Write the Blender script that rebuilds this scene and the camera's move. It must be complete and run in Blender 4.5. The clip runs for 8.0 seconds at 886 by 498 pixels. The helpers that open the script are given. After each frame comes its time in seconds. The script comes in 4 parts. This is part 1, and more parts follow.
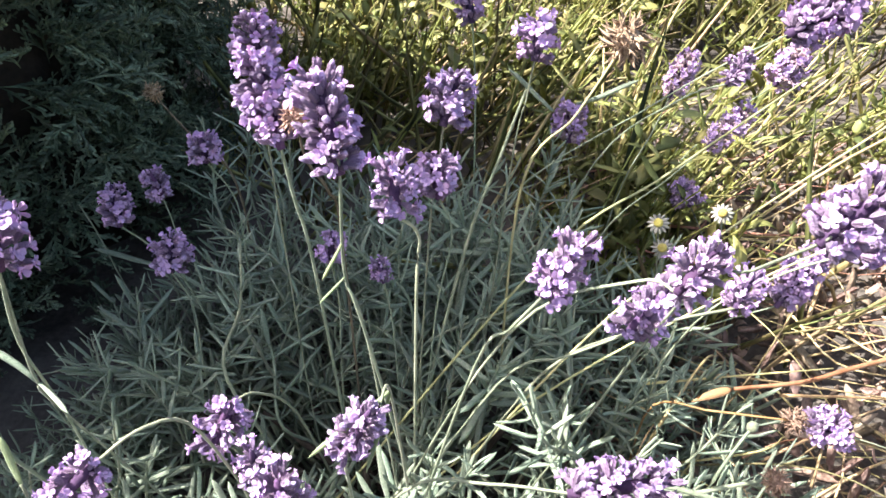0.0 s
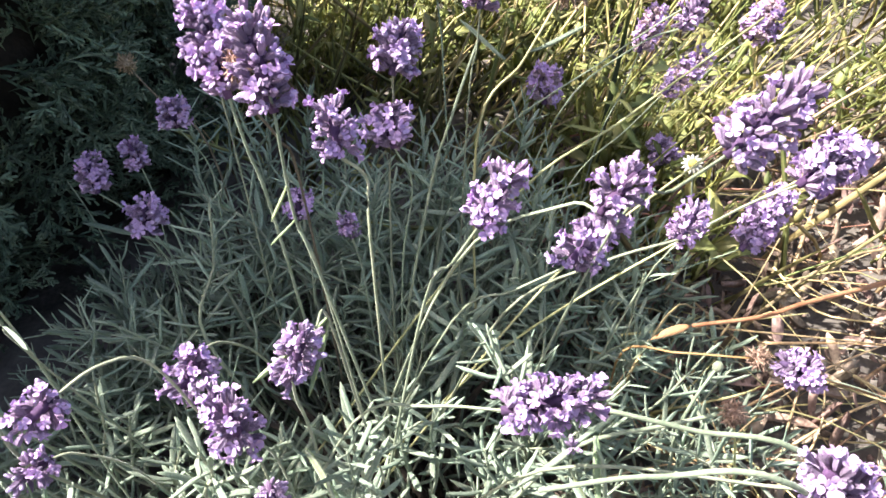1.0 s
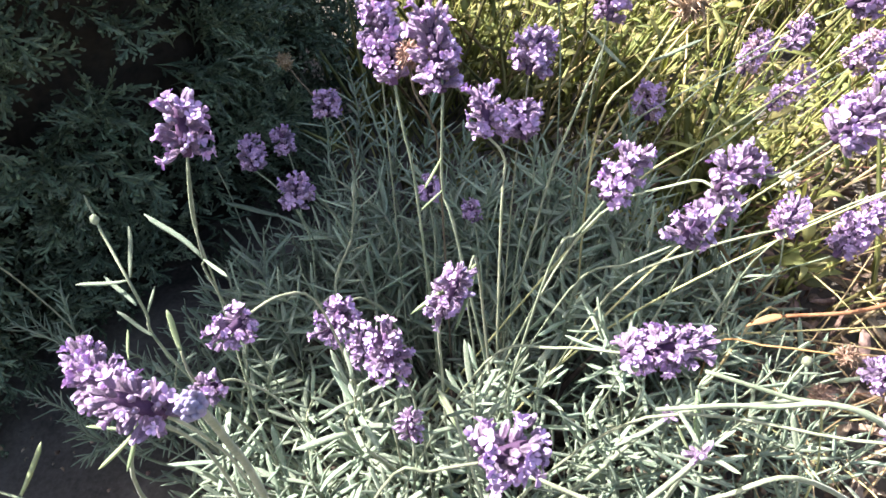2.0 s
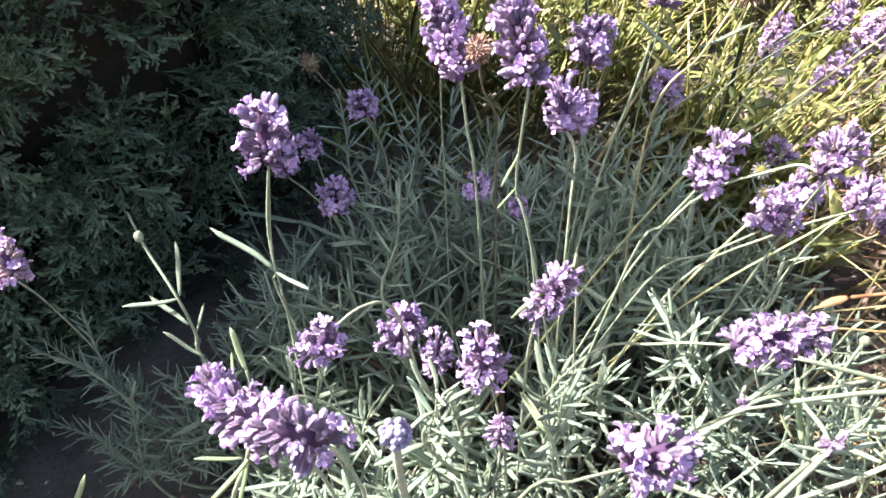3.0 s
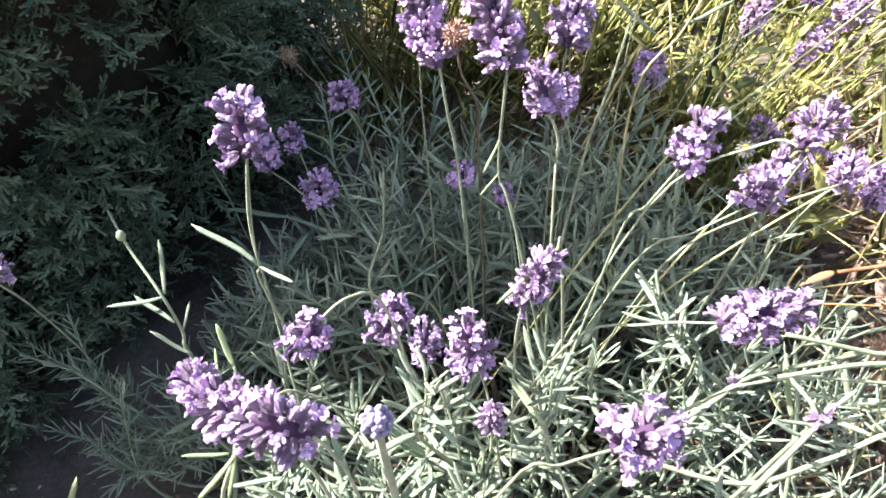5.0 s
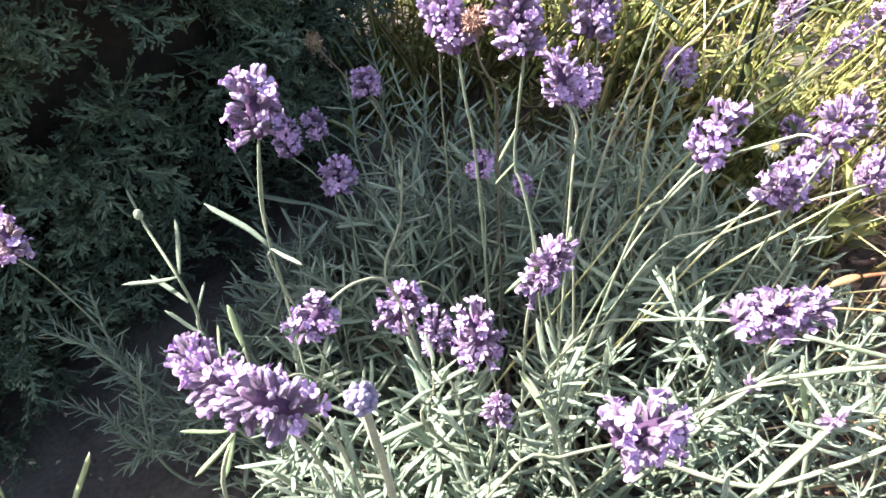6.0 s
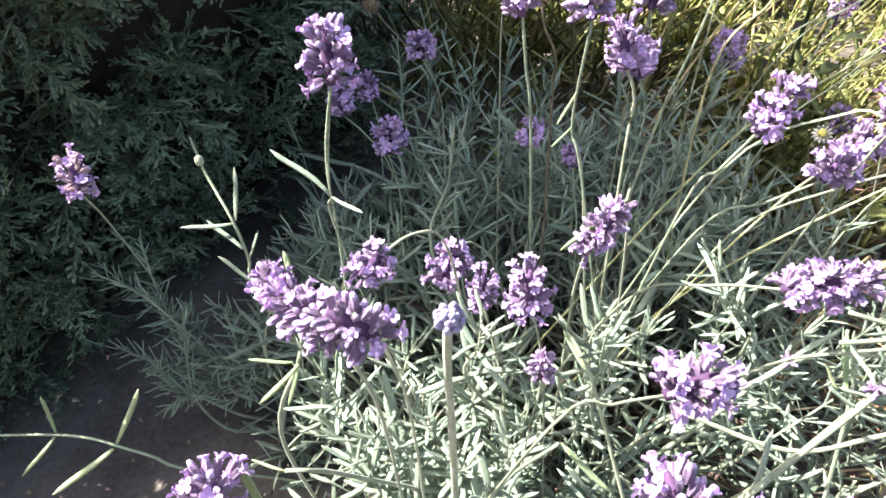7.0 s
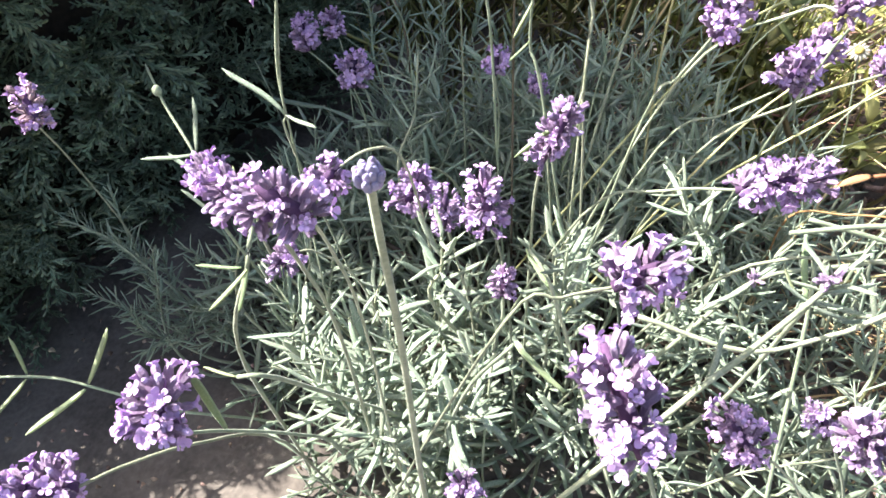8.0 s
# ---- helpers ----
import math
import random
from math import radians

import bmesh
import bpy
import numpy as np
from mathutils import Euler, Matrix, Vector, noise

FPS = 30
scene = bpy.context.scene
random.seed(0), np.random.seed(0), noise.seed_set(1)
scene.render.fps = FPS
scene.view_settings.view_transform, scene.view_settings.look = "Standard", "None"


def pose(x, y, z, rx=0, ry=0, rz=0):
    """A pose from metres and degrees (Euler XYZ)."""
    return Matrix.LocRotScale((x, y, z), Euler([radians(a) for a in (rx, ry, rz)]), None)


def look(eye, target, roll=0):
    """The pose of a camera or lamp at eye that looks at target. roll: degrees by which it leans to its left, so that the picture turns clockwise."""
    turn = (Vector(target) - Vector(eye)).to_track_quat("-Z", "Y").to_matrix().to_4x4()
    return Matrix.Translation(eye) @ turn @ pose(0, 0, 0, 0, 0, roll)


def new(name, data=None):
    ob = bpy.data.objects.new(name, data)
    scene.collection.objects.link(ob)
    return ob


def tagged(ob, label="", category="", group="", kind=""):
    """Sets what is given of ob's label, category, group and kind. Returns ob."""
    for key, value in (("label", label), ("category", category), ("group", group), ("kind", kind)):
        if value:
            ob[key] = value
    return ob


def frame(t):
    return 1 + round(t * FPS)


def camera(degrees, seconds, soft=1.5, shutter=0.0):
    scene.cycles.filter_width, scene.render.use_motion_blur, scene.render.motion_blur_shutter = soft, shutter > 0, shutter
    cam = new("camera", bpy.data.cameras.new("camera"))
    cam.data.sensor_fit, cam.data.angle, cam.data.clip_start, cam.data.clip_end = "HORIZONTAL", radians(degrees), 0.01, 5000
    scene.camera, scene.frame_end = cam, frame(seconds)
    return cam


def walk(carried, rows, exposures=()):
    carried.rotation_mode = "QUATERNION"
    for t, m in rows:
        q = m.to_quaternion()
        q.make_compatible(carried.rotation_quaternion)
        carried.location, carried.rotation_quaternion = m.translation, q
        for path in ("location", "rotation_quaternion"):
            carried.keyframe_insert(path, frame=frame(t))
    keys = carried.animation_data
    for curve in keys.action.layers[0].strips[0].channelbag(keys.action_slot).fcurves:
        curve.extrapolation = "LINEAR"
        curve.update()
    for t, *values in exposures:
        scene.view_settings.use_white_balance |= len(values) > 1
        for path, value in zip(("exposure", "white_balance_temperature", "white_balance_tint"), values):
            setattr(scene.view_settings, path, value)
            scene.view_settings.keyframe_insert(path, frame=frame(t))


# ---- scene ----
cam = camera(60.9, 8.0, soft=1.6)
PATH = [
    (0, (0.0361, 0.0796, 0.5673), (0.0098, 0.4375, 0.2192), 0.99),
    (0.5, (0.0575, 0.0732, 0.5639), (0.0287, 0.4281, 0.2129), -1.05),
    (1, (0.0722, 0.0576, 0.5578), (0.0328, 0.4102, 0.2055), -2.52),
    (1.5, (0.0694, 0.0317, 0.5606), (0.0148, 0.3843, 0.2103), -2.77),
    (2, (0.0495, -0.0087, 0.5748), (-0.0367, 0.3514, 0.2388), -3.58),
    (2.2, (0.0375, -0.0183, 0.5839), (-0.0562, 0.3432, 0.2514), -3.88),
    (3.3, (-0.0279, -0.0038, 0.5657), (-0.0712, 0.3601, 0.2256), -3.60),
    (3.5, (-0.0315, -0.0037, 0.5654), (-0.0691, 0.3629, 0.2276), -3.55),
    (4, (-0.0269, -0.0072, 0.5666), (-0.0648, 0.3593, 0.2286), -4.05),
    (4.5, (-0.0199, -0.0049, 0.5691), (-0.0618, 0.3590, 0.2288), -4.61),
    (5.8, (-0.0019, -0.0083, 0.5603), (-0.0748, 0.3468, 0.2159), -5.57),
    (6, (-0.0020, -0.0057, 0.5600), (-0.0759, 0.3508, 0.2174), -5.52),
    (6.5, (-0.0090, -0.0069, 0.5617), (-0.0942, 0.3488, 0.2209), -5.63),
    (7, (-0.0168, -0.0246, 0.5588), (-0.1025, 0.3212, 0.2080), -3.79),
    (7.5, (-0.0077, -0.0350, 0.5532), (-0.0939, 0.3088, 0.2006), -4.68),
    (8, (0.0039, -0.0398, 0.5350), (-0.0774, 0.2947, 0.1723), -4.91),
]
walk(cam, [(t, look(eye, target, roll)) for t, eye, target, roll in PATH], [(0.0, 1.91), (1.5, 1.96), (4.0, 2.09), (6.0, 2.11), (7.0, 2.17), (8.0, 2.13)])

# ---- world and sun ----
SUN_TO = Vector((-0.72, 0.05, 0.93)).normalized()
world = bpy.data.worlds.new("sky")
scene.world = world
world.use_nodes = True
wn = world.node_tree.nodes
wn.clear()
sky = wn.new("ShaderNodeTexSky")
sky.sky_type = "NISHITA"
sky.sun_disc = False
sky.dust_density = 4.0
sky.ozone_density = 0.4
sky.sun_elevation = math.asin(SUN_TO.z)
sky.sun_rotation = math.atan2(SUN_TO.x, SUN_TO.y)
wbg = wn.new("ShaderNodeBackground")
wbg.inputs["Strength"].default_value = 0.086
wout = wn.new("ShaderNodeOutputWorld")
world.node_tree.links.new(sky.outputs["Color"], wbg.inputs["Color"])
world.node_tree.links.new(wbg.outputs["Background"], wout.inputs["Surface"])
sun_data = bpy.data.lights.new("sun", "SUN")
sun_data.energy = 5.0
sun_data.angle = radians(0.53)
sun_data.color = (1.0, 0.965, 0.92)
sun = new("sun", sun_data)
sun.matrix_world = look(SUN_TO * 20, (0, 0, 0))

rng = np.random.default_rng(11)


# ---- materials ----
def material(name, dark, light, scale=60.0, rough=0.6, trans=0.0, trans_colour=None, bump=0.15, vary=0.35, island=False, sheen=0.0, fine=6.0, hue=0.03):
    """Mottled at two scales, varied from piece to piece, with relief; trans: share of light let through."""
    m = bpy.data.materials.new(name)
    m.use_nodes = True
    nt = m.node_tree
    nt.nodes.clear()
    n, l = nt.nodes.new, nt.links.new
    co = n("ShaderNodeTexCoord")
    big = n("ShaderNodeTexNoise")
    big.inputs["Scale"].default_value = scale
    big.inputs["Detail"].default_value = 3
    small = n("ShaderNodeTexNoise")
    small.inputs["Scale"].default_value = scale * fine
    small.inputs["Detail"].default_value = 2
    l(co.outputs["Object"], big.inputs["Vector"])
    l(co.outputs["Object"], small.inputs["Vector"])
    add = n("ShaderNodeMath")
    add.operation = "MULTIPLY_ADD"
    l(small.outputs["Fac"], add.inputs[0])
    add.inputs[1].default_value = 0.45
    l(big.outputs["Fac"], add.inputs[2])
    ramp = n("ShaderNodeValToRGB")
    ramp.color_ramp.elements[0].position, ramp.color_ramp.elements[1].position = 0.5, 0.95
    ramp.color_ramp.elements[0].color, ramp.color_ramp.elements[1].color = (*dark, 1), (*light, 1)
    l(add.outputs[0], ramp.inputs["Fac"])
    if island:
        chance = n("ShaderNodeNewGeometry").outputs["Random Per Island"]
    else:
        chance = n("ShaderNodeObjectInfo").outputs["Random"]
    value = n("ShaderNodeMapRange")
    value.inputs["To Min"].default_value, value.inputs["To Max"].default_value = 1 - vary, 1 + vary
    l(chance, value.inputs["Value"])
    other = n("ShaderNodeMath")
    other.operation = "MULTIPLY"
    other.inputs[1].default_value = 37.31
    l(chance, other.inputs[0])
    frac = n("ShaderNodeMath")
    frac.operation = "FRACT"
    l(other.outputs[0], frac.inputs[0])
    hues = n("ShaderNodeMapRange")
    hues.inputs["To Min"].default_value, hues.inputs["To Max"].default_value = 0.5 - hue, 0.5 + hue
    l(frac.outputs[0], hues.inputs["Value"])
    hsv = n("ShaderNodeHueSaturation")
    l(ramp.outputs["Color"], hsv.inputs["Color"])
    l(value.outputs["Result"], hsv.inputs["Value"])
    l(hues.outputs["Result"], hsv.inputs["Hue"])
    bs = n("ShaderNodeBsdfPrincipled")
    l(hsv.outputs["Color"], bs.inputs["Base Color"])
    bs.inputs["Roughness"].default_value = rough
    bs.inputs["Specular IOR Level"].default_value = 0.35
    if sheen:
        bs.inputs["Sheen Weight"].default_value = sheen
        bs.inputs["Sheen Roughness"].default_value = 0.4
    if bump:
        bp = n("ShaderNodeBump")
        bp.inputs["Strength"].default_value = bump
        bp.inputs["Distance"].default_value = 0.001
        l(small.outputs["Fac"], bp.inputs["Height"])
        l(bp.outputs["Normal"], bs.inputs["Normal"])
    out = n("ShaderNodeOutputMaterial")
    if trans:
        tl = n("ShaderNodeBsdfTranslucent")
        if trans_colour:
            tl.inputs["Color"].default_value = (*trans_colour, 1)
        else:
            l(hsv.outputs["Color"], tl.inputs["Color"])
        mix = n("ShaderNodeMixShader")
        mix.inputs["Fac"].default_value = trans
        l(bs.outputs["BSDF"], mix.inputs[1])
        l(tl.outputs["BSDF"], mix.inputs[2])
        l(mix.outputs["Shader"], out.inputs["Surface"])
    else:
        l(bs.outputs["BSDF"], out.inputs["Surface"])
    return m


LEAF = material("lavender_leaf", (0.165, 0.232, 0.158), (0.395, 0.44, 0.34), 40, 0.78, 0.22, (0.28, 0.41, 0.15), 0.3, 0.32, sheen=0.2)
LEAF_FRESH = material("fresh_leaf", (0.24, 0.30, 0.15), (0.40, 0.46, 0.27), 40, 0.55, 0.25, (0.42, 0.52, 0.14), 0.25, 0.2, sheen=0.2)
# darker copy of LEAF: the shade inside the bush is put into its colour
LEAF_MASS_SHADED = material("lavender_leaf_mass_shaded", (0.12, 0.165, 0.11), (0.25, 0.29, 0.21), 40, 0.65, 0.2, (0.26, 0.38, 0.14), 0.2, 0.3, island=True, sheen=0.2)
STEM = material("lavender_stem", (0.17, 0.205, 0.128), (0.32, 0.345, 0.235), 90, 0.7, 0.0, None, 0.4, 0.25, sheen=0.2)
WOOD = material("woody_stem", (0.05, 0.035, 0.025), (0.16, 0.12, 0.09), 80, 0.85, bump=0.6)
CALYX = material("calyx", (0.172, 0.085, 0.215), (0.56, 0.41, 0.575), 300, 0.75, 0.16, (0.44, 0.24, 0.52), 0.8, 0.34, sheen=0.15, hue=0.02)
CALYX_PALE = material("calyx_pale", (0.29, 0.24, 0.44), (0.52, 0.45, 0.64), 260, 0.8, 0.1, None, 0.5, 0.2, sheen=0.2)
CALYX_DRY = material("calyx_dry", (0.24, 0.15, 0.19), (0.50, 0.36, 0.38), 160, 0.8, 0.1, None, 0.4, 0.3, sheen=0.3)
COROLLA = material("corolla", (0.40, 0.23, 0.53), (0.78, 0.595, 0.815), 300, 0.55, 0.30, (0.58, 0.35, 0.72), 0.25, 0.24, sheen=0.1, hue=0.02)
BUD_TIP = material("bud_tip", (0.40, 0.255, 0.53), (0.72, 0.575, 0.77), 340, 0.7, 0.15, (0.53, 0.34, 0.68), 0.4, 0.24, sheen=0.15)
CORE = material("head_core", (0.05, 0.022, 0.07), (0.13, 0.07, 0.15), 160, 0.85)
HEDGE = material("conifer_spray", (0.037, 0.060, 0.035), (0.187, 0.24, 0.15), 50, 0.55, 0.0, None, 0.2, 0.45)
HEDGE_MASS = material("conifer_spray_mass", (0.033, 0.053, 0.031), (0.165, 0.21, 0.13), 50, 0.55, 0.0, None, 0.2, 0.45, island=True)
# twig brown darkened almost to black, so gaps between fronds look shaded
HEDGE_CORE_SHADED = material("conifer_twigs_shaded", (0.013, 0.010, 0.008), (0.040, 0.028, 0.021), 30, 0.9, bump=0.8)
WEED = material("weed_leaf", (0.080, 0.104, 0.034), (0.475, 0.45, 0.162), 9, 0.5, 0.34, (0.42, 0.44, 0.085), 0.2, 0.7, island=True, hue=0.035)
GRASS = material("grass_blade", (0.10, 0.115, 0.042), (0.46, 0.405, 0.165), 8, 0.55, 0.3, None, 0.15, 0.65, island=True, hue=0.05)
STRAW = material("straw", (0.32, 0.24, 0.11), (0.60, 0.49, 0.26), 40, 0.65, 0.12, None, 0.2, 0.5, island=True)
STRAW_ONE = material("dry_stalk", (0.30, 0.27, 0.13), (0.50, 0.46, 0.25), 40, 0.65, 0.1, None, 0.2, 0.25)
RUST = material("rusty_stalk", (0.26, 0.12, 0.05), (0.50, 0.28, 0.14), 60, 0.6, 0.1, None, 0.2, 0.2)
RUST_MASS = material("rusty_stalk_mass", (0.16, 0.075, 0.04), (0.42, 0.25, 0.15), 60, 0.7, 0.0, None, 0.2, 0.4, island=True)
LITTER = material("litter", (0.12, 0.075, 0.055), (0.46, 0.34, 0.26), 50, 0.8, 0.1, None, 0.4, 0.55, island=True)
OCHRE = material("withered_leaf", (0.34, 0.22, 0.08), (0.52, 0.37, 0.17), 70, 0.6, 0.2, None, 0.3, 0.1)
SEED = material("seed_head", (0.18, 0.11, 0.07), (0.44, 0.32, 0.23), 200, 0.85, bump=0.6)
SOIL = material("soil", (0.058, 0.047, 0.043), (0.162, 0.132, 0.118), 14, 0.95, bump=1.0, vary=0.0, fine=14)
PETAL_WHITE = material("daisy_petal", (0.36, 0.34, 0.28), (0.56, 0.53, 0.46), 80, 0.6, 0.3)
DAISY_EYE = material("daisy_eye", (0.38, 0.30, 0.07), (0.58, 0.48, 0.14), 300, 0.8, bump=0.6)


# ---- shared builders ----
def mesh_of(name, verts, faces, mat, smooth=True):
    me = bpy.data.meshes.new(name)
    me.from_pydata([tuple(v) for v in np.asarray(verts, float).tolist()], [], faces)
    me.materials.append(mat)
    if smooth:
        me.polygons.foreach_set("use_smooth", [True] * len(me.polygons))
    me.update()
    return me


def mesh_mixed(name, pieces, mats, smooth=False):
    """One mesh out of pieces, each with the number of its material."""
    verts, faces = joined([p for p, _ in pieces])
    me = bpy.data.meshes.new(name)
    me.from_pydata([tuple(v) for v in np.asarray(verts, float).tolist()], [], faces)
    for m in mats:
        me.materials.append(m)
    me.polygons.foreach_set("material_index", [k for p, k in pieces for _ in p[1]])
    if smooth:
        me.polygons.foreach_set("use_smooth", [True] * len(me.polygons))
    me.update()
    return me


def part(name, mesh, parent, m=None, label=""):
    ob = new(name, mesh)
    ob.parent = parent
    if m is not None:
        ob.matrix_basis = m
    if label:
        ob["label"] = label
    return ob


def thing(name, at, label, category, group="", kind=""):
    ob = new(name)
    ob.empty_display_size = 0.01
    ob.location = at
    return tagged(ob, label, category, group, kind)


def unit(v):
    v = np.asarray(v, float)
    return v / (np.linalg.norm(v) + 1e-12)


def axes(d, up=(0, 0, 1)):
    """Rows x, y, z: x along d, z as near to up as can be."""
    x = unit(d)
    up = np.asarray(up, float)
    if abs(x @ unit(up)) > 0.98:
        up = np.array([0.3, 1.0, 0.1])
    y = unit(np.cross(up, x))
    return np.array([x, y, np.cross(x, y)])


def placed(at, d, up=(0, 0, 1), size=1.0, roll=0.0):
    """A pose whose x runs along d, turned by roll about it, at a size."""
    a = axes(d, up)
    if roll:
        c, s = math.cos(roll), math.sin(roll)
        a = np.array([a[0], c * a[1] + s * a[2], c * a[2] - s * a[1]])
    size = np.broadcast_to(size, 3)
    m = np.eye(4)
    m[:3, :3] = a.T * size
    m[:3, 3] = at
    return Matrix(m.tolist())


def curve(points, count):
    """A smooth line through the points, evenly sampled in its parameter."""
    p = np.asarray(points, float)
    p = np.vstack([2 * p[0] - p[1], p, 2 * p[-1] - p[-2]])
    out = []
    spans = len(p) - 3
    for u in np.linspace(0, spans - 1e-6, count):
        i, f = int(u), u - int(u)
        a, b, c, d = p[i:i + 4]
        out.append(0.5 * (2 * b + (c - a) * f + (2 * a - 5 * b + 4 * c - d) * f * f + (3 * b - a - 3 * c + d) * f ** 3))
    return np.array(out)


def tube(line, radii, sides=5, flat=1.0):
    """Verts and faces of a closed tube along a line."""
    line = np.asarray(line, float)
    radii = np.broadcast_to(radii, len(line))
    verts, faces = [], []
    for i, p in enumerate(line):
        d = line[min(i + 1, len(line) - 1)] - line[max(i - 1, 0)]
        a = axes(d, (0.2, 0.1, 1))
        for k in range(sides):
            w = 2 * math.pi * k / sides
            verts.append(p + radii[i] * (math.cos(w) * a[1] + flat * math.sin(w) * a[2]))
    for i in range(len(line) - 1):
        for k in range(sides):
            j = (k + 1) % sides
            faces.append((i * sides + k, i * sides + j, (i + 1) * sides + j, (i + 1) * sides + k))
    faces.append(tuple(range(sides - 1, -1, -1)))
    faces.append(tuple(range((len(line) - 1) * sides, len(line) * sides)))
    return np.array(verts), faces


def joined(pieces):
    """One list of verts and faces out of many."""
    verts, faces, base = [], [], 0
    for v, f in pieces:
        verts.append(np.asarray(v))
        faces += [tuple(i + base for i in face) for face in f]
        base += len(v)
    return np.concatenate(verts), faces


def moved(piece, m):
    m = np.array(m)
    return piece[0] @ m[:3, :3].T + m[:3, 3], piece[1]


def blade(width=0.1, thick=0.03, bend=0.1, sway=0.0, steps=6, blunt=0.6, fold=0.02):
    """A long leaf of length 1 along x: a folded, rounded strip with thickness, narrow at both ends."""
    verts, faces = [], []
    for i in range(steps + 1):
        t = i / steps
        w = width / 2 * (0.45 + 0.55 * min(1.0, t * 3.2) ** 0.7) * (1 - t ** (2 + 10 * blunt)) ** 0.5
        w = max(w, width * 0.06)
        th = thick / 2 * (0.4 + 0.6 * (1 - t))
        x, y, z = t, sway * t * t, bend * math.sin(t * 1.7) * t
        verts += [(x, y - w, z + fold * w / width), (x, y, z + th * 0.4 - fold * w / width), (x, y + w, z + fold * w / width), (x, y, z - th)]
    for i in range(steps):
        for k in range(4):
            j = (k + 1) % 4
            faces.append((4 * i + k, 4 * i + j, 4 * i + 4 + j, 4 * i + 4 + k))
    faces += [(3, 2, 1, 0), (4 * steps, 4 * steps + 1, 4 * steps + 2, 4 * steps + 3)]
    return np.array(verts, float), faces


def felted_leaf(width=0.11, bend=0.1, sway=0.0, wave=0.02, steps=7):
    """A lavender leaf of length 1 along x: edges rolled under, a groove down the middle, a blunt tip."""
    verts, faces = [], []
    for i in range(steps + 1):
        t = i / steps
        w = max(width / 2 * (0.5 + 0.5 * min(1.0, t * 2.6) ** 0.7) * (1 - t ** 9) ** 0.5, width * 0.07)
        y = sway * t * t + wave * math.sin(5 * t)
        z = bend * math.sin(t * 1.7) * t
        for across, up in ((-1, -0.38), (-0.62, 0.22), (0, -0.08), (0.62, 0.22), (1, -0.38), (0, -0.55)):
            verts.append((t, y + across * w, z + up * w))
    for i in range(steps):
        for k in range(6):
            j = (k + 1) % 6
            faces.append((6 * i + k, 6 * i + j, 6 * i + 6 + j, 6 * i + 6 + k))
    faces += [(5, 4, 3, 2, 1, 0), tuple(6 * steps + k for k in range(6))]
    return np.array(verts, float), faces


def oval(steps=4, width=0.42, bend=0.12):
    """A short oval leaf of length 1 with a midrib fold."""
    verts, faces = [(0, 0, 0)], []
    for i in range(1, steps):
        t = i / steps
        w = width / 2 * math.sin(math.pi * t ** 0.8)
        z = bend * math.sin(math.pi * t) - 0.25 * bend * t
        verts += [(t, -w, z + 0.06), (t, 0, z), (t, w, z + 0.06), (t, 0, z - 0.03)]
    verts.append((1, 0, -0.25 * bend))
    end = len(verts) - 1
    for k in range(4):
        j = (k + 1) % 4
        faces.append((0, 1 + j, 1 + k))
        faces.append((end, end - 4 + k, end - 4 + j))
    for i in range(steps - 2):
        b = 1 + 4 * i
        for k in range(4):
            j = (k + 1) % 4
            faces.append((b + k, b + j, b + 4 + j, b + 4 + k))
    return np.array(verts, float), faces


def ball(radius, rings=6, sides=8, squash=1.0):
    verts, faces = [(0, 0, radius * squash)], []
    for i in range(1, rings):
        a = math.pi * i / rings
        for k in range(sides):
            w = 2 * math.pi * k / sides
            verts.append((radius * math.sin(a) * math.cos(w), radius * math.sin(a) * math.sin(w), radius * squash * math.cos(a)))
    verts.append((0, 0, -radius * squash))
    end = len(verts) - 1
    for k in range(sides):
        j = (k + 1) % sides
        faces.append((0, 1 + k, 1 + j))
        faces.append((end, end - sides + j, end - sides + k))
    for i in range(rings - 2):
        b = 1 + i * sides
        for k in range(sides):
            j = (k + 1) % sides
            faces.append((b + k, b + sides + k, b + sides + j, b + j))
    return np.array(verts, float), faces


# ---- ground ----
def ground_sheet():
    """One sheet, fine near the bed and reaching the horizon."""
    s = np.sinh(np.linspace(-1, 1, 121) * 7.2)
    s = s / s[-1] * 400
    verts, faces = [], []
    for y in s:
        for x in s:
            near = math.exp(-(x * x + (y - 0.4) ** 2) / 4)
            z = 0.03 * near * noise.noise(Vector((x * 5, y * 5, 0.3))) + 0.012 * near * noise.noise(Vector((x * 22, y * 22, 3.3)))
            verts.append((x, y + 0.4, z - 0.015))
    n = len(s)
    for j in range(n - 1):
        for i in range(n - 1):
            faces.append((j * n + i, j * n + i + 1, (j + 1) * n + i + 1, (j + 1) * n + i))
    return mesh_of("ground", verts, faces, SOIL)


tagged(new("ground", ground_sheet()), "dark bare garden soil under the plants", "ground", kind="structure")

# ---- conifer hedge ----
HEDGE_LINE = [(-0.66, 1.22), (-0.37, 1.02), (-0.245, 0.76), (-0.34, 0.49), (-0.465, 0.31), (-0.60, 0.12), (-0.78, -0.12), (-0.98, -0.40)]
# its crest: height at places along the line
CREST_AT = [0, 1, 2, 2.6, 3.0, 3.5, 3.65, 3.75, 3.87, 4.0, 4.1, 4.2, 4.35, 4.5, 5, 7]
CREST = [0.40, 0.48, 0.73, 0.92, 1.0, 0.985, 0.94, 0.86, 0.77, 0.66, 0.57, 0.51, 0.46, 0.40, 0.33, 0.32]


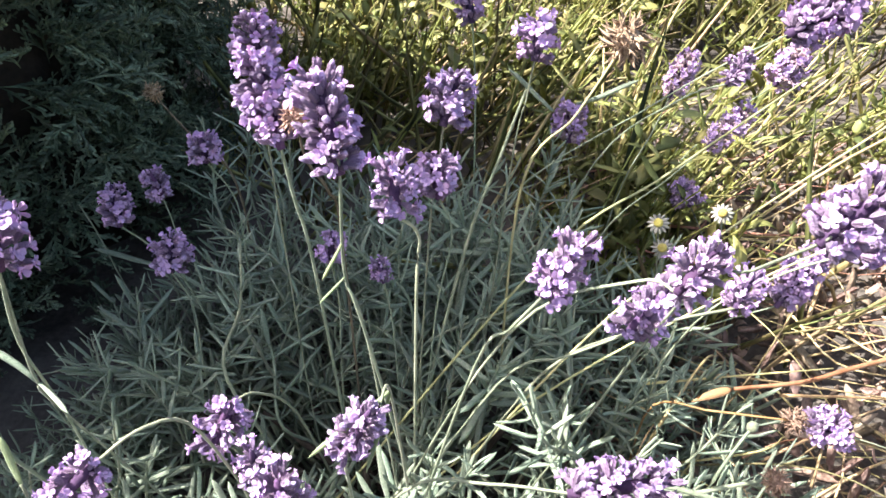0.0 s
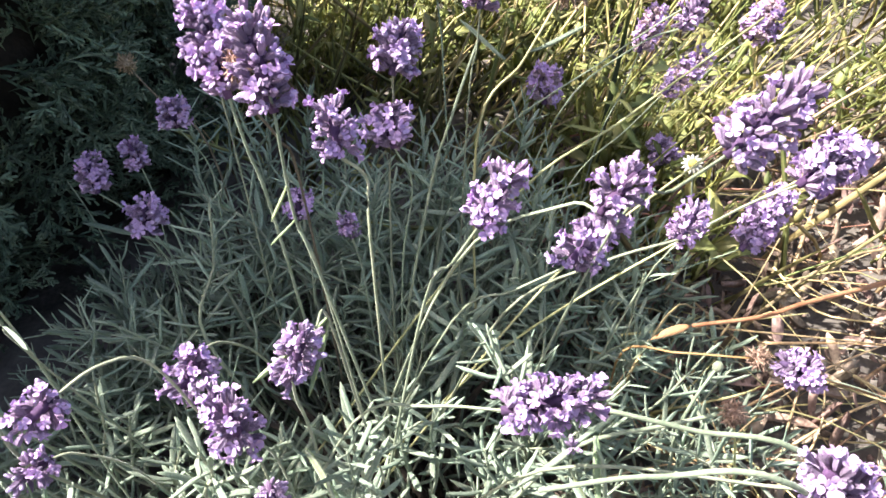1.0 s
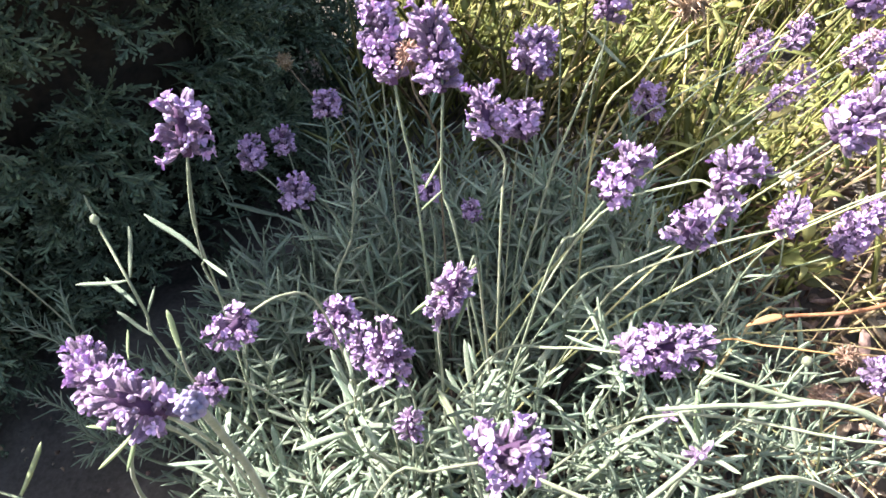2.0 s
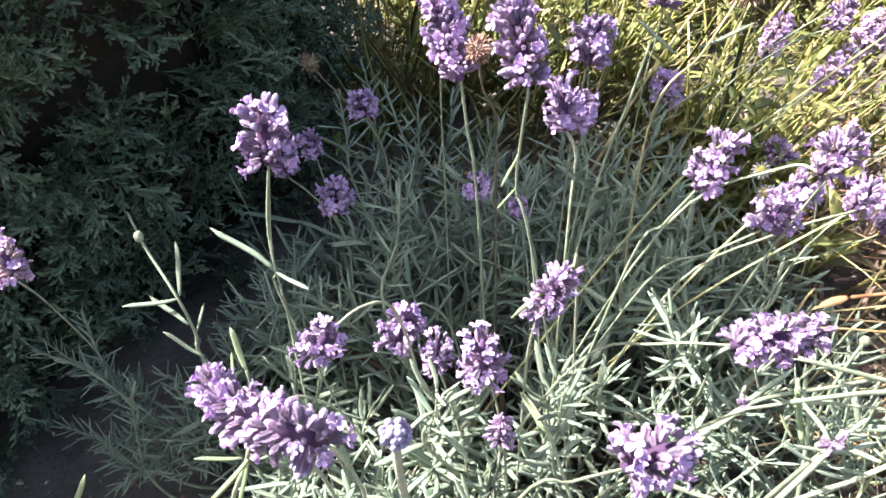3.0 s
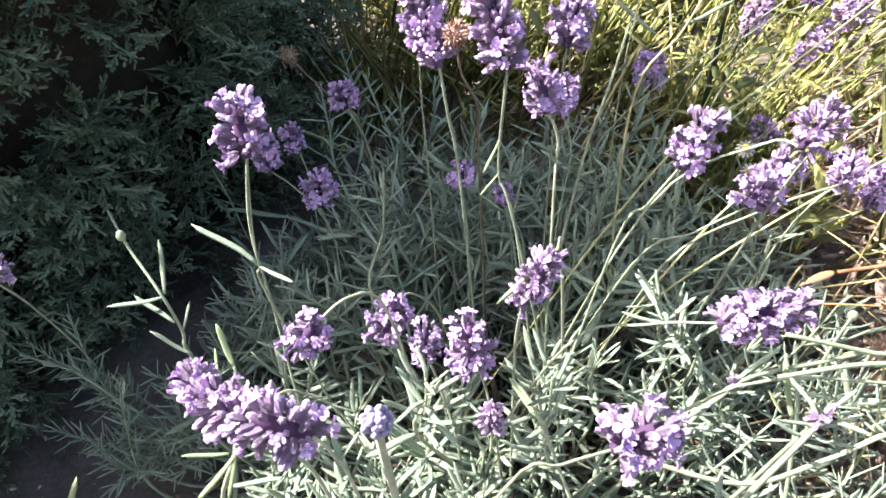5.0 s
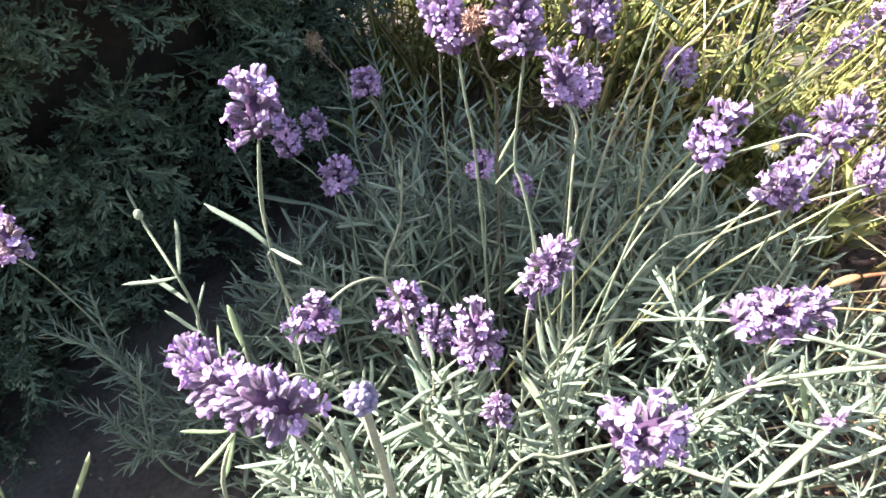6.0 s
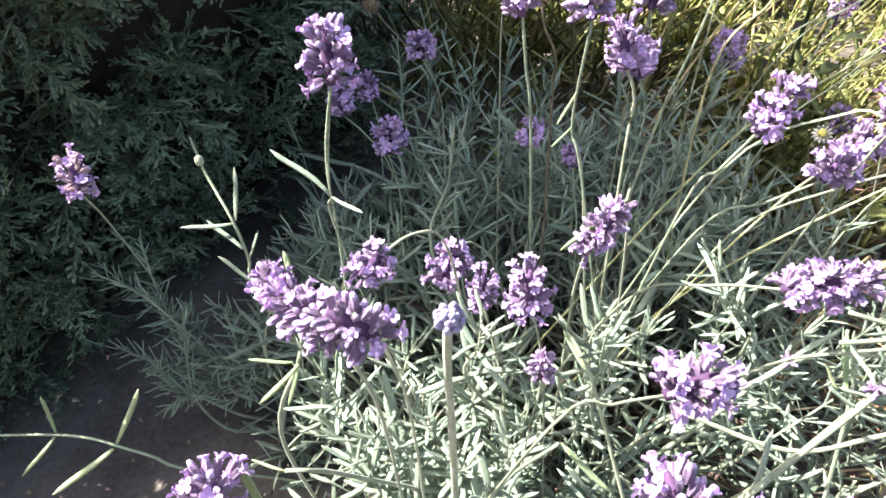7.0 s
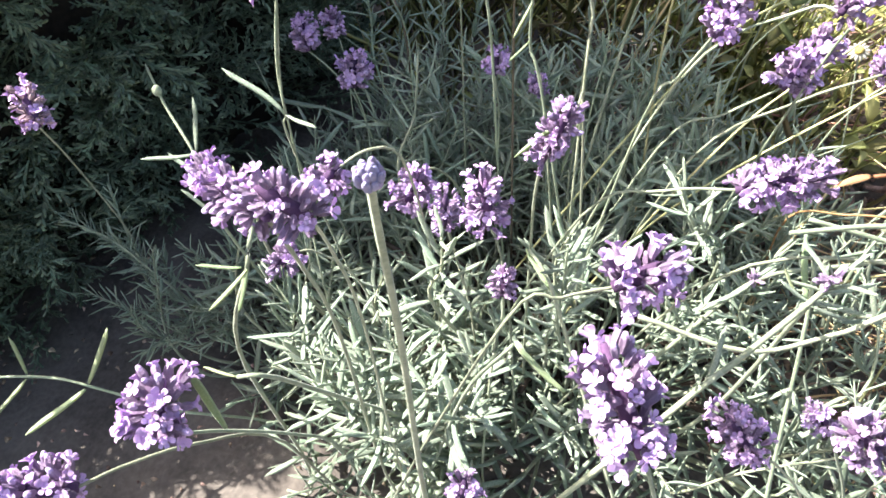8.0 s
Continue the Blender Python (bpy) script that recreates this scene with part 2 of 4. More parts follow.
def hedge_at(u, h):
    """Place and outward normal on the hedge's face; u from its far end, h from 0 at the ground to 1 at the top."""
    k = min(int(u), len(HEDGE_LINE) - 2)
    f = u - k
    a, b = np.array(HEDGE_LINE[k]), np.array(HEDGE_LINE[k + 1])
    p = a + (b - a) * f
    top = float(np.interp(u, CREST_AT, CREST))
    t = unit(b - a)
    n = np.array([-t[1], t[0]])
    lean = 0.05 * math.sin(math.pi * min(h, 1) * 0.9) - 0.05 * max(0, h - 0.72) / 0.28
    place = np.array([*(p + n * lean), h * top])
    return place, np.array([*n, 0.25 + 0.9 * max(0, h - 0.6)])


def spray_piece(seed):
    """A feathery conifer frond of length 1 along x, arching over: side twigs set with short blunt branchlets."""
    r = np.random.default_rng(seed)
    pieces = []

    def twig(a, d, length, w):
        d = unit(d)
        side = np.array([-d[1], d[0], 0]) * w
        lift = np.array([0, 0, w * 0.8])
        p, q, b = a + d * length * 0.25, a + d * length * 0.82, a + d * length
        pieces.append((np.array([a, p + side, p + lift, p - side, p - lift, q + side, q + lift, q - side, q - lift, b]),
                       [(0, 1, 2), (0, 2, 3), (0, 3, 4), (0, 4, 1), (1, 5, 6, 2), (2, 6, 7, 3), (3, 7, 8, 4), (4, 8, 5, 1),
                        (9, 6, 5), (9, 7, 6), (9, 8, 7), (9, 5, 8)]))

    def turned(d, an, tilt):
        c, q = math.cos(an), math.sin(an)
        return unit([d[0] * c - d[1] * q, d[0] * q + d[1] * c, d[2] + tilt])

    def fringe(a, d, length, count, reach):
        for i in range(count):
            t = (i + r.uniform(0.2, 0.8)) / count
            nd = turned(d, (1 if i % 2 else -1) * r.uniform(0.35, 0.75), r.normal(0.15, 0.3))
            twig(a + d * length * t, nd, reach * (1.1 - 0.5 * t) * r.uniform(0.6, 1.25), r.uniform(0.015, 0.022))

    main = np.array([1.0, 0, 0])
    twig(np.zeros(3), main, 1.0, 0.018)
    fringe(main * 0.4, main, 0.6, 9, 0.15)
    for i in range(7):
        t = 0.06 + 0.84 * (i + r.uniform(-0.3, 0.3)) / 7
        nd = turned(main, (1 if i % 2 else -1) * r.uniform(0.45, 0.9), r.normal(0.05, 0.28))
        long = (0.56 - 0.34 * t) * r.uniform(0.6, 1.2)
        twig(main * t, nd, long, 0.019)
        fringe(main * t + nd * long * 0.15, nd, long * 0.85, int(4 + 8 * long), 0.14)
    v, f = joined(pieces)
    droop = r.uniform(0.1, 0.4)
    v[:, 2] += 0.12 * v[:, 0] - droop * (v[:, 0] ** 2 + 1.2 * v[:, 1] ** 2)
    return v, f


SPRAYS = [spray_piece(s) for s in range(8)]
SPRAY_MESHES = [mesh_of("spray", *p, HEDGE, smooth=False) for p in SPRAYS]


def build_hedge():
    hedge = thing("conifer_hedge", (-0.45, 0.4, 0.0), "dense dark green conifer hedge in its own shade", "hedge")
    back = Matrix.Translation((0.45, -0.4, 0.0))
    # the inner mass of twigs, a shell with the gaps' shade in its colour
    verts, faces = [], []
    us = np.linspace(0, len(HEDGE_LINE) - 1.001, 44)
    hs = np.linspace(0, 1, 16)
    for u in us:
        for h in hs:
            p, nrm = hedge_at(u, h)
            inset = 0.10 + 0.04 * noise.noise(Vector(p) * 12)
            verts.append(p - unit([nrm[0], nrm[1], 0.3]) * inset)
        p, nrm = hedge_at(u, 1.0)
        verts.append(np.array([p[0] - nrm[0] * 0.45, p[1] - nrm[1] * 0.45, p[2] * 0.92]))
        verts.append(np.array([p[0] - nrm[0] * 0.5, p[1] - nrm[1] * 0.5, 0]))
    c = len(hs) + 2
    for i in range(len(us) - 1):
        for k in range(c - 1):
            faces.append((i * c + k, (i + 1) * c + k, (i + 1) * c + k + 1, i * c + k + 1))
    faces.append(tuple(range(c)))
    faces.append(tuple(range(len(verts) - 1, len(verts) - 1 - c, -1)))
    part("twig_mass", mesh_of("twig_mass", verts, faces, HEDGE_CORE_SHADED), hedge, back)
    r = np.random.default_rng(5)
    mass, count = [], 0
    for n in range(430):
        # tufts of fronds, close where the bed looks at them, wider apart further off
        u = r.uniform(1.6, 5.2) if n < 310 else r.uniform(0, len(HEDGE_LINE) - 1.01)
        h = r.uniform(0.02, 0.95) if n < 230 else r.uniform(0.1, 1.02)
        p, nrm = hedge_at(u, min(h, 1.0))
        nrm = unit(nrm)
        if n > 330 and h > 0.8:
            p = p - np.array([nrm[0], nrm[1], 0]) * r.uniform(0.0, 0.42)
        p = p - nrm * abs(r.normal(0.0, 0.045))
        along = np.array([-nrm[1], nrm[0], 0])
        stem = unit(nrm * 0.7 + along * r.normal(0, 0.5) + np.array([0, 0, r.normal(0.25, 0.45)]))
        foot = p - stem * 0.085
        for j in range(int(r.integers(4, 8))):
            d = unit(stem + r.normal(0, 0.45, 3))
            at_ = foot + stem * 0.075 * (j / 7) + r.normal(0, 0.006, 3)
            m = placed(at_, d, unit(np.array([0, 0, 1]) + nrm * 0.6 + r.normal(0, 0.4, 3)), r.uniform(0.042, 0.074))
            k = int(r.integers(len(SPRAYS)))
            if n < 150 and j < 2:
                part("spray", SPRAY_MESHES[k], hedge, back @ m)
            else:
                mass.append(moved(SPRAYS[k], m))
    for n in range(330):
        # a deeper layer behind the tufts
        p, nrm = hedge_at(r.uniform(1.6, 5.4), r.uniform(0.02, 0.98))
        d = unit(unit(nrm) + r.normal(0, 0.7, 3))
        mass.append(moved(SPRAYS[n % len(SPRAYS)], placed(p - unit(nrm) * r.uniform(0.05, 0.10) - d * 0.02, d, (0, 0, 1), r.uniform(0.05, 0.08))))
    for n in range(420):
        # the far side and the top, out of the bed's sight
        u = r.uniform(0, len(HEDGE_LINE) - 1.01)
        p, nrm = hedge_at(u, 1.0)
        out = np.array([nrm[0], nrm[1], 0])
        q = p - out * r.uniform(0.1, 0.47) + (0, 0, 0.01)
        d = unit(np.array([r.normal(), r.normal(), 0.7]))
        if n % 2:
            q = np.array([p[0], p[1], 0]) - out * 0.5 + np.array([0, 0, r.uniform(0.03, 1.0) * p[2]])
            d = unit(-out + r.normal(0, 0.5, 3))
        mass.append(moved(SPRAYS[n % len(SPRAYS)], placed(q - d * 0.02, d, unit(np.array([0, 0, 1]) - out), r.uniform(0.09, 0.15))))
    rest = part("spray_mass", mesh_of("spray_mass", *joined(mass), HEDGE_MASS, smooth=False), hedge, back)
    rest["kind"] = "stuff"


build_hedge()

# ---- lavender ----
CROWN = np.array([0.01, 0.34, 0.0])
LEAVES = [mesh_of("leaf", *felted_leaf(0.118, b, s, f), LEAF) for b, s, f in
          ((0.12, 0.02, 0.02), (-0.12, -0.05, -0.02), (0.28, 0.08, 0.03), (0.02, -0.10, 0.02), (-0.26, 0.06, -0.03), (0.05, 0.14, 0.02), (0.36, -0.05, 0.0), (-0.05, -0.16, 0.03))]


def axil_leaf(seed, rise):
    """A leaf along x with a small one rising from its axil."""
    r = np.random.default_rng(seed)
    shape = felted_leaf(0.112, r.uniform(-0.28, 0.32), r.uniform(-0.14, 0.14), r.uniform(-0.03, 0.03), 6)
    young = felted_leaf(0.12, r.uniform(-0.1, 0.25), r.uniform(-0.1, 0.1), 0.01, 4)
    m = placed((0, 0, 0), (1, r.normal(0, 0.3), rise), (0, 0, 1), r.uniform(0.28, 0.5))
    return mesh_of("leaf", *joined([shape, moved(young, m)]), LEAF)


AXIL_LEAVES = [axil_leaf(n, 0.7) for n in range(10)]
LEAVES_FRESH = [mesh_of("leaf", *felted_leaf(0.125, b, s, 0.015, 8), LEAF_FRESH) for b, s in ((0.16, 0.04), (-0.14, -0.05), (0.05, 0.08))]


def calyx_piece(flare=1.0):
    """A ribbed, slightly bellied tube of length 1 along x with a blunt toothed mouth."""
    rings = ((0.0, 0.12), (0.3, 0.22), (0.65, 0.27), (0.86, 0.27 * flare), (0.97, 0.17 * flare))
    verts, faces, sides = [], [], 10
    for x, rad in rings:
        for k in range(sides):
            w = 2 * math.pi * k / sides
            q = rad * (0.84 + 0.32 * (k % 2))
            verts.append((x + (0.13 * (k % 2) if x > 0.8 else 0), q * math.cos(w), q * math.sin(w)))
    for i in range(len(rings) - 1):
        for k in range(sides):
            j = (k + 1) % sides
            faces.append((i * sides + k, i * sides + j, (i + 1) * sides + j, (i + 1) * sides + k))
    faces.append(tuple(range((len(rings) - 1) * sides, len(rings) * sides)))
    return np.array(verts, float), faces


def petal_lobe(cup):
    """A broad round petal lobe of length 1 along x, cupped and slightly waved."""
    verts, faces = [(0, -0.12, 0), (0, 0.12, 0), (0, 0, -0.05)], []
    for t, w in ((0.4, 0.42), (0.75, 0.46), (0.95, 0.28)):
        z = cup * t * (1.3 - t)
        verts += [(t, -w, z + 0.05), (t, w, z + 0.08), (t, 0, z - 0.06)]
    for i in range(3):
        b = 3 * i
        for k in range(3):
            j = (k + 1) % 3
            faces.append((b + k, b + j, b + 3 + j, b + 3 + k))
    faces.append((9, 10, 11))
    return np.array(verts, float), faces


def corolla_piece(seed):
    """A two-lipped flower along x: a short tube with two upper and three lower rounded lobes."""
    r = np.random.default_rng(seed)
    line = np.array([[0, 0, 0], [0.2, 0, 0], [0.36, 0, 0.03]])
    pieces = [tube(line, [0.13, 0.15, 0.20], 6)]
    for k, (ang, size) in enumerate(((0.5, 0.56), (-0.5, 0.56), (2.0, 0.42), (3.14, 0.46), (-2.0, 0.42))):
        ang += r.normal(0, 0.1)
        out = np.array([0.75 if abs(ang) < 1 else 0.4, math.sin(ang), math.cos(ang)]) + r.normal(0, 0.15, 3)
        lobe = petal_lobe(0.3 * r.uniform(0.3, 1.4))
        m = placed(np.array([0.32, 0.14 * math.sin(ang), 0.14 * math.cos(ang)]), out, (1, 0, 0), (size, size * 0.85, size))
        pieces.append(moved(lobe, m))
    return joined(pieces)


def bud_tip(fat=1.0):
    """The rounded end of a closed flower, standing out of its calyx along x."""
    v, f = ball(0.21 * fat, 5, 7, 1.5)
    return np.stack([v[:, 2] + 1.02, v[:, 0], v[:, 1]], 1), [face[::-1] for face in f]


def floret(flare, tip, mat):
    pieces = [(calyx_piece(flare), 0)]
    if tip:
        pieces.append((bud_tip(tip), 1))
    return mesh_mixed("calyx", pieces, (mat, BUD_TIP))


CALYX_KINDS = {"full": CALYX, "dry": CALYX_DRY}
TIPS = {"full": ((1.0, 1.0), (0.8, 0.85), (0.9, 1.15), (1.0, 0)), "dry": ((1.1, 0), (1.0, 0), (0.9, 0.8))}
CALYXES = {k: [floret(a, b, m) for a, b in TIPS[k]] for k, m in CALYX_KINDS.items()}
COROLLAS = [mesh_of("corolla", *corolla_piece(s), COROLLA, smooth=False) for s in range(6)]


def whorl_mesh(seed, kind, share):
    """A ring of florets round the x axis, for a head of radius 1."""
    r = np.random.default_rng(seed)
    pieces = []
    for k in range(12):
        w = 2 * math.pi * (k + r.uniform(-0.3, 0.3)) / 12
        if r.random() < 0.12:
            continue
        out = np.array([0, math.cos(w), math.sin(w)])
        d = unit(out + np.array([r.normal(0.35, 0.3), 0, 0]) + r.normal(0, 0.14, 3))
        p = out * r.uniform(0.18, 0.5) + np.array([r.uniform(-0.12, 0.12), 0, 0])
        size = 0.44 * r.uniform(0.75, 1.15)
        m = placed(p, d, (1, 0, 0), size, r.uniform(0, 6))
        flare, tip = TIPS[kind][int(r.integers(len(TIPS[kind])))]
        pieces.append((moved(calyx_piece(flare), m), 0))
        if r.random() < share:
            q = p + d * size * 0.75
            pieces.append((moved(corolla_piece(seed * 20 + k), placed(q, unit(d + r.normal(0, 0.2, 3)), (1, 0, 0), r.uniform(0.4, 0.58), r.normal(0, 0.5))), 2))
        elif tip:
            pieces.append((moved(bud_tip(tip), m), 1))
    return mesh_mixed("whorl", pieces, (CALYX_KINDS[kind], BUD_TIP, COROLLA))


LOOKS = {
    # share of open flowers, whorls per metre, calyx kind, label
    "full": (0.30, 250, "full", "dense violet lavender spike with mostly closed buds on a grey-green stalk"),
    "open": (0.58, 230, "full", "violet lavender spike with many open lilac flowers on a grey-green stalk"),
    "fade": (0.48, 240, "dry", "half-faded lavender spike with brown calyxes and a few lilac flowers"),
    "bud": (0.12, 280, "full", "small young lavender spike with tight pale violet buds"),
    "pale": (0.0, 300, "pale", "small unopened pale lilac lavender bud on a thick stalk"),
}
WHORLS = {k: [whorl_mesh(n + 7 * i, LOOKS[k][2], LOOKS[k][0]) for n in range(5)] for i, k in enumerate(("full", "open", "fade", "bud"))}


def near_florets(head, base, d, length, radius, share, kind, whorls):
    """Every calyx and open flower by itself."""
    a = axes(d)
    size = radius * 0.45
    for i in range(whorls):
        t = i / (whorls - 1)
        count = int(round(12 - 4 * t))
        swell = (0.94 + 0.16 * math.sin(math.pi * t)) * rng.uniform(0.88, 1.10)
        for k in range(count):
            w = 2 * math.pi * (k + 0.5 * (i % 2) + rng.uniform(-0.25, 0.25)) / count
            if rng.random() < 0.10:
                continue
            out = math.cos(w) * a[1] + math.sin(w) * a[2]
            rise = 0.10 + 1.3 * t ** 2 + rng.normal(0, 0.25)
            way_out = unit(out + d * rise + rng.normal(0, 0.16, 3))
            p = base + d * length * (0.07 + 0.79 * t + rng.uniform(-0.05, 0.05)) + out * radius * rng.uniform(0.14, 0.52) * swell
            s = size * rng.uniform(0.72, 1.15)
            part("calyx", CALYXES[kind][int(rng.integers(len(CALYXES[kind])))], head, placed(p, way_out, d, (s, s, s), rng.uniform(0, 6)))
            if rng.random() < share * (1.25 - 0.5 * t):
                q = p + way_out * s * 0.75
                part("corolla", COROLLAS[int(rng.integers(len(COROLLAS)))], head, placed(q, unit(way_out + rng.normal(0, 0.22, 3)), d, radius * rng.uniform(0.38, 0.58), rng.uniform(0, 6)))


def far_whorls(head, base, d, length, radius, look_of, whorls):
    """Rings of florets, with a tuft at the tip."""
    for i in range(whorls):
        t = i / (whorls - 1)
        swell = (0.94 + 0.14 * math.sin(math.pi * t)) * rng.uniform(0.9, 1.1) * (1 - 0.25 * t ** 4)
        lean = unit(d + rng.normal(0, 0.1, 3))
        m = placed(base + d * length * (0.07 + 0.80 * t), lean, (0, 0, 1), radius * swell, rng.uniform(0, 6))
        part("whorl", WHORLS[look_of][int(rng.integers(5))], head, m)


BRACT = mesh_of("bract", *moved(ball(0.5, 7, 8, 1.0), placed((0.5, 0, 0), (1, 0, 0))), CALYX_PALE)


def closed_bud(head, base, d, length, radius):
    """A blunt closed head of overlapping pale rounded bracts."""
    a = axes(d)
    for ring, (t, out_by, count) in enumerate(((0.0, 0.40, 7), (0.14, 0.50, 8), (0.30, 0.30, 6), (0.36, 0.0, 1))):
        for k in range(count):
            w = 2 * math.pi * (k + 0.5 * ring + rng.uniform(-0.15, 0.15)) / count
            out = math.cos(w) * a[1] + math.sin(w) * a[2]
            s = length * rng.uniform(0.60, 0.76)
            part("bract", BRACT, head, placed(base + d * length * t + out * radius * out_by, unit(d + out * (0.22 - 0.10 * ring)), out, (s, radius * 0.62, radius * 0.6)))


def flower(base, tip, way, radius, look_of, leaves=()):
    """One lavender stalk: stem from the crown through the way points to base, and the spike from base to tip."""
    share, rate, kind, label = LOOKS[look_of]
    base, tip = np.array(base), np.array(tip)
    low = np.array(way[-1])
    run = unit(low - np.array(way[-2] if len(way) > 1 else base))
    reach = 0.35 * low[2]
    mid = low + run * reach * 0.75 + np.array([0, 0, -0.40 * low[2]])
    mid[2] = max(mid[2], 0.3 * low[2])
    root = np.array([*(mid[:2] + run[:2] * reach * 0.5 + (CROWN[:2] - mid[:2]) * 0.2), -0.01])
    stalk = thing("lavender_flower", root.tolist(), label, "flower", "flower stalks of the lavender bush")
    back = Matrix.Translation((-root).tolist())
    line = curve([root, mid, *[np.array(w) for w in way[::-1]], base, base + (tip - base) * 0.15], 26)
    thick = 0.0014 if look_of == "pale" else rng.uniform(0.0006, 0.00085) * (0.75 if base[1] > 0.36 else 1.0)
    part("stem", mesh_of("stem", *tube(line, np.linspace(thick * 1.15, thick, len(line)), 5), STEM), stalk, back)
    length = np.linalg.norm(tip - base)
    d = (tip - base) / length
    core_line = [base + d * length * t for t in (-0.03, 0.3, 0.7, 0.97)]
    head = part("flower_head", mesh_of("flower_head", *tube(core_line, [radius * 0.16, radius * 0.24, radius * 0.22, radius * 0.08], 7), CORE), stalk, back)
    whorls = max(5, int(length * rate * 1.1))
    if look_of == "pale":
        closed_bud(head, base, d, length, radius)
    elif base[1] > 0.34 or radius < 0.009:
        far_whorls(head, base, d, length, radius, look_of, whorls)
    else:
        near_florets(head, base, d, length, radius, share, kind, whorls)
    for at_, to, width in leaves:
        stalk_leaf(stalk, back, at_, to, width)
    return stalk


def stalk_leaf(owner, back, at_, to, width=1.0, fresh=True):
    at_, to = np.array(at_), np.array(to)
    long = np.linalg.norm(to - at_)
    kind = LEAVES_FRESH if fresh else LEAVES
    part("leaf", kind[int(rng.integers(len(kind)))], owner, back @ placed(at_, to - at_, (0.1, -0.3, 1), (long, long * width * 0.78, long)))


def shoot_line(tip, d, long):
    """A leafy shoot's upper line, with its foot running down to the crown."""
    tip = np.array(tip)
    foot = tip - unit(d) * long
    near = 0.86 if foot[0] < -0.22 else 0.55
    root = np.array([*(CROWN[:2] + (foot[:2] - CROWN[:2]) * near), 0.0])
    if foot[2] < 0.03:
        foot[2] = 0.03
    return root, foot


def shoot(tip, d, long=0.10, nodes=9, leaf=0.032, spread=0.8, fresh=0.0, tuft=0.22, pairs=False):
    """One leafy lavender shoot with pairs of narrow grey leaves, ending in a tuft at tip."""
    root, foot = shoot_line(tip, d, long)
    tip = np.array(tip)
    d = unit(d)
    bow = np.cross(d, rng.normal(0, 1, 3)) * long * 0.06
    owner = thing("lavender_shoot", root.tolist(), "leafy lavender shoot with narrow grey-green felted leaves", "plant", "leafy shoots of the lavender bush")
    back = Matrix.Translation((-root).tolist())
    line = curve([root, (root + foot) / 2 + rng.normal(0, 0.006, 3), foot, (foot + tip) / 2 + bow, tip], 20)
    part("stem", mesh_of("stem", *tube(line, np.linspace(0.0016, 0.0007, len(line)), 5), STEM), owner, back)
    turn = rng.uniform(0, 3)
    a = axes(d)
    upper = curve([foot, (foot + tip) / 2 + bow, tip], 30)
    for i in range(nodes):
        t = (i + 0.5) / nodes
        p = upper[min(29, int(t * 29.9))]
        turn += math.pi / 2 + rng.normal(0, 0.2)
        grow = leaf * (0.95 - 0.5 * t ** 3) * rng.uniform(0.8, 1.15)
        if pairs:
            for w in (turn, turn + math.pi):
                out = math.cos(w) * a[1] + math.sin(w) * a[2]
                dd = unit(out * spread + d * (0.35 + 0.9 * t ** 3) + rng.normal(0, 0.16, 3))
                size = grow * rng.uniform(0.82, 1.12)
                part("leaf", AXIL_LEAVES[int(rng.integers(10))], owner, back @ placed(p, dd, d, (size, size * rng.uniform(0.8, 1.1), size)))
            continue
        for s in (0, math.pi):
            w = turn + s
            out = math.cos(w) * a[1] + math.sin(w) * a[2]
            dd = unit(out * spread + d * (0.40 + 0.75 * t ** 3) + rng.normal(0, 0.14, 3))
            kind = LEAVES_FRESH if rng.random() < fresh else LEAVES
            size = grow * rng.uniform(0.85, 1.1)
            part("leaf", kind[int(rng.integers(len(kind)))], owner, back @ placed(p, dd, d, (size, size * rng.uniform(0.8, 1.15), size)))
            if rng.random() < tuft:
                dd = unit(out * spread * 0.6 + d + rng.normal(0, 0.3, 3))
                size = grow * rng.uniform(0.3, 0.55)
                part("leaf", LEAVES[int(rng.integers(len(LEAVES)))], owner, back @ placed(p, dd, d, size))
    return owner


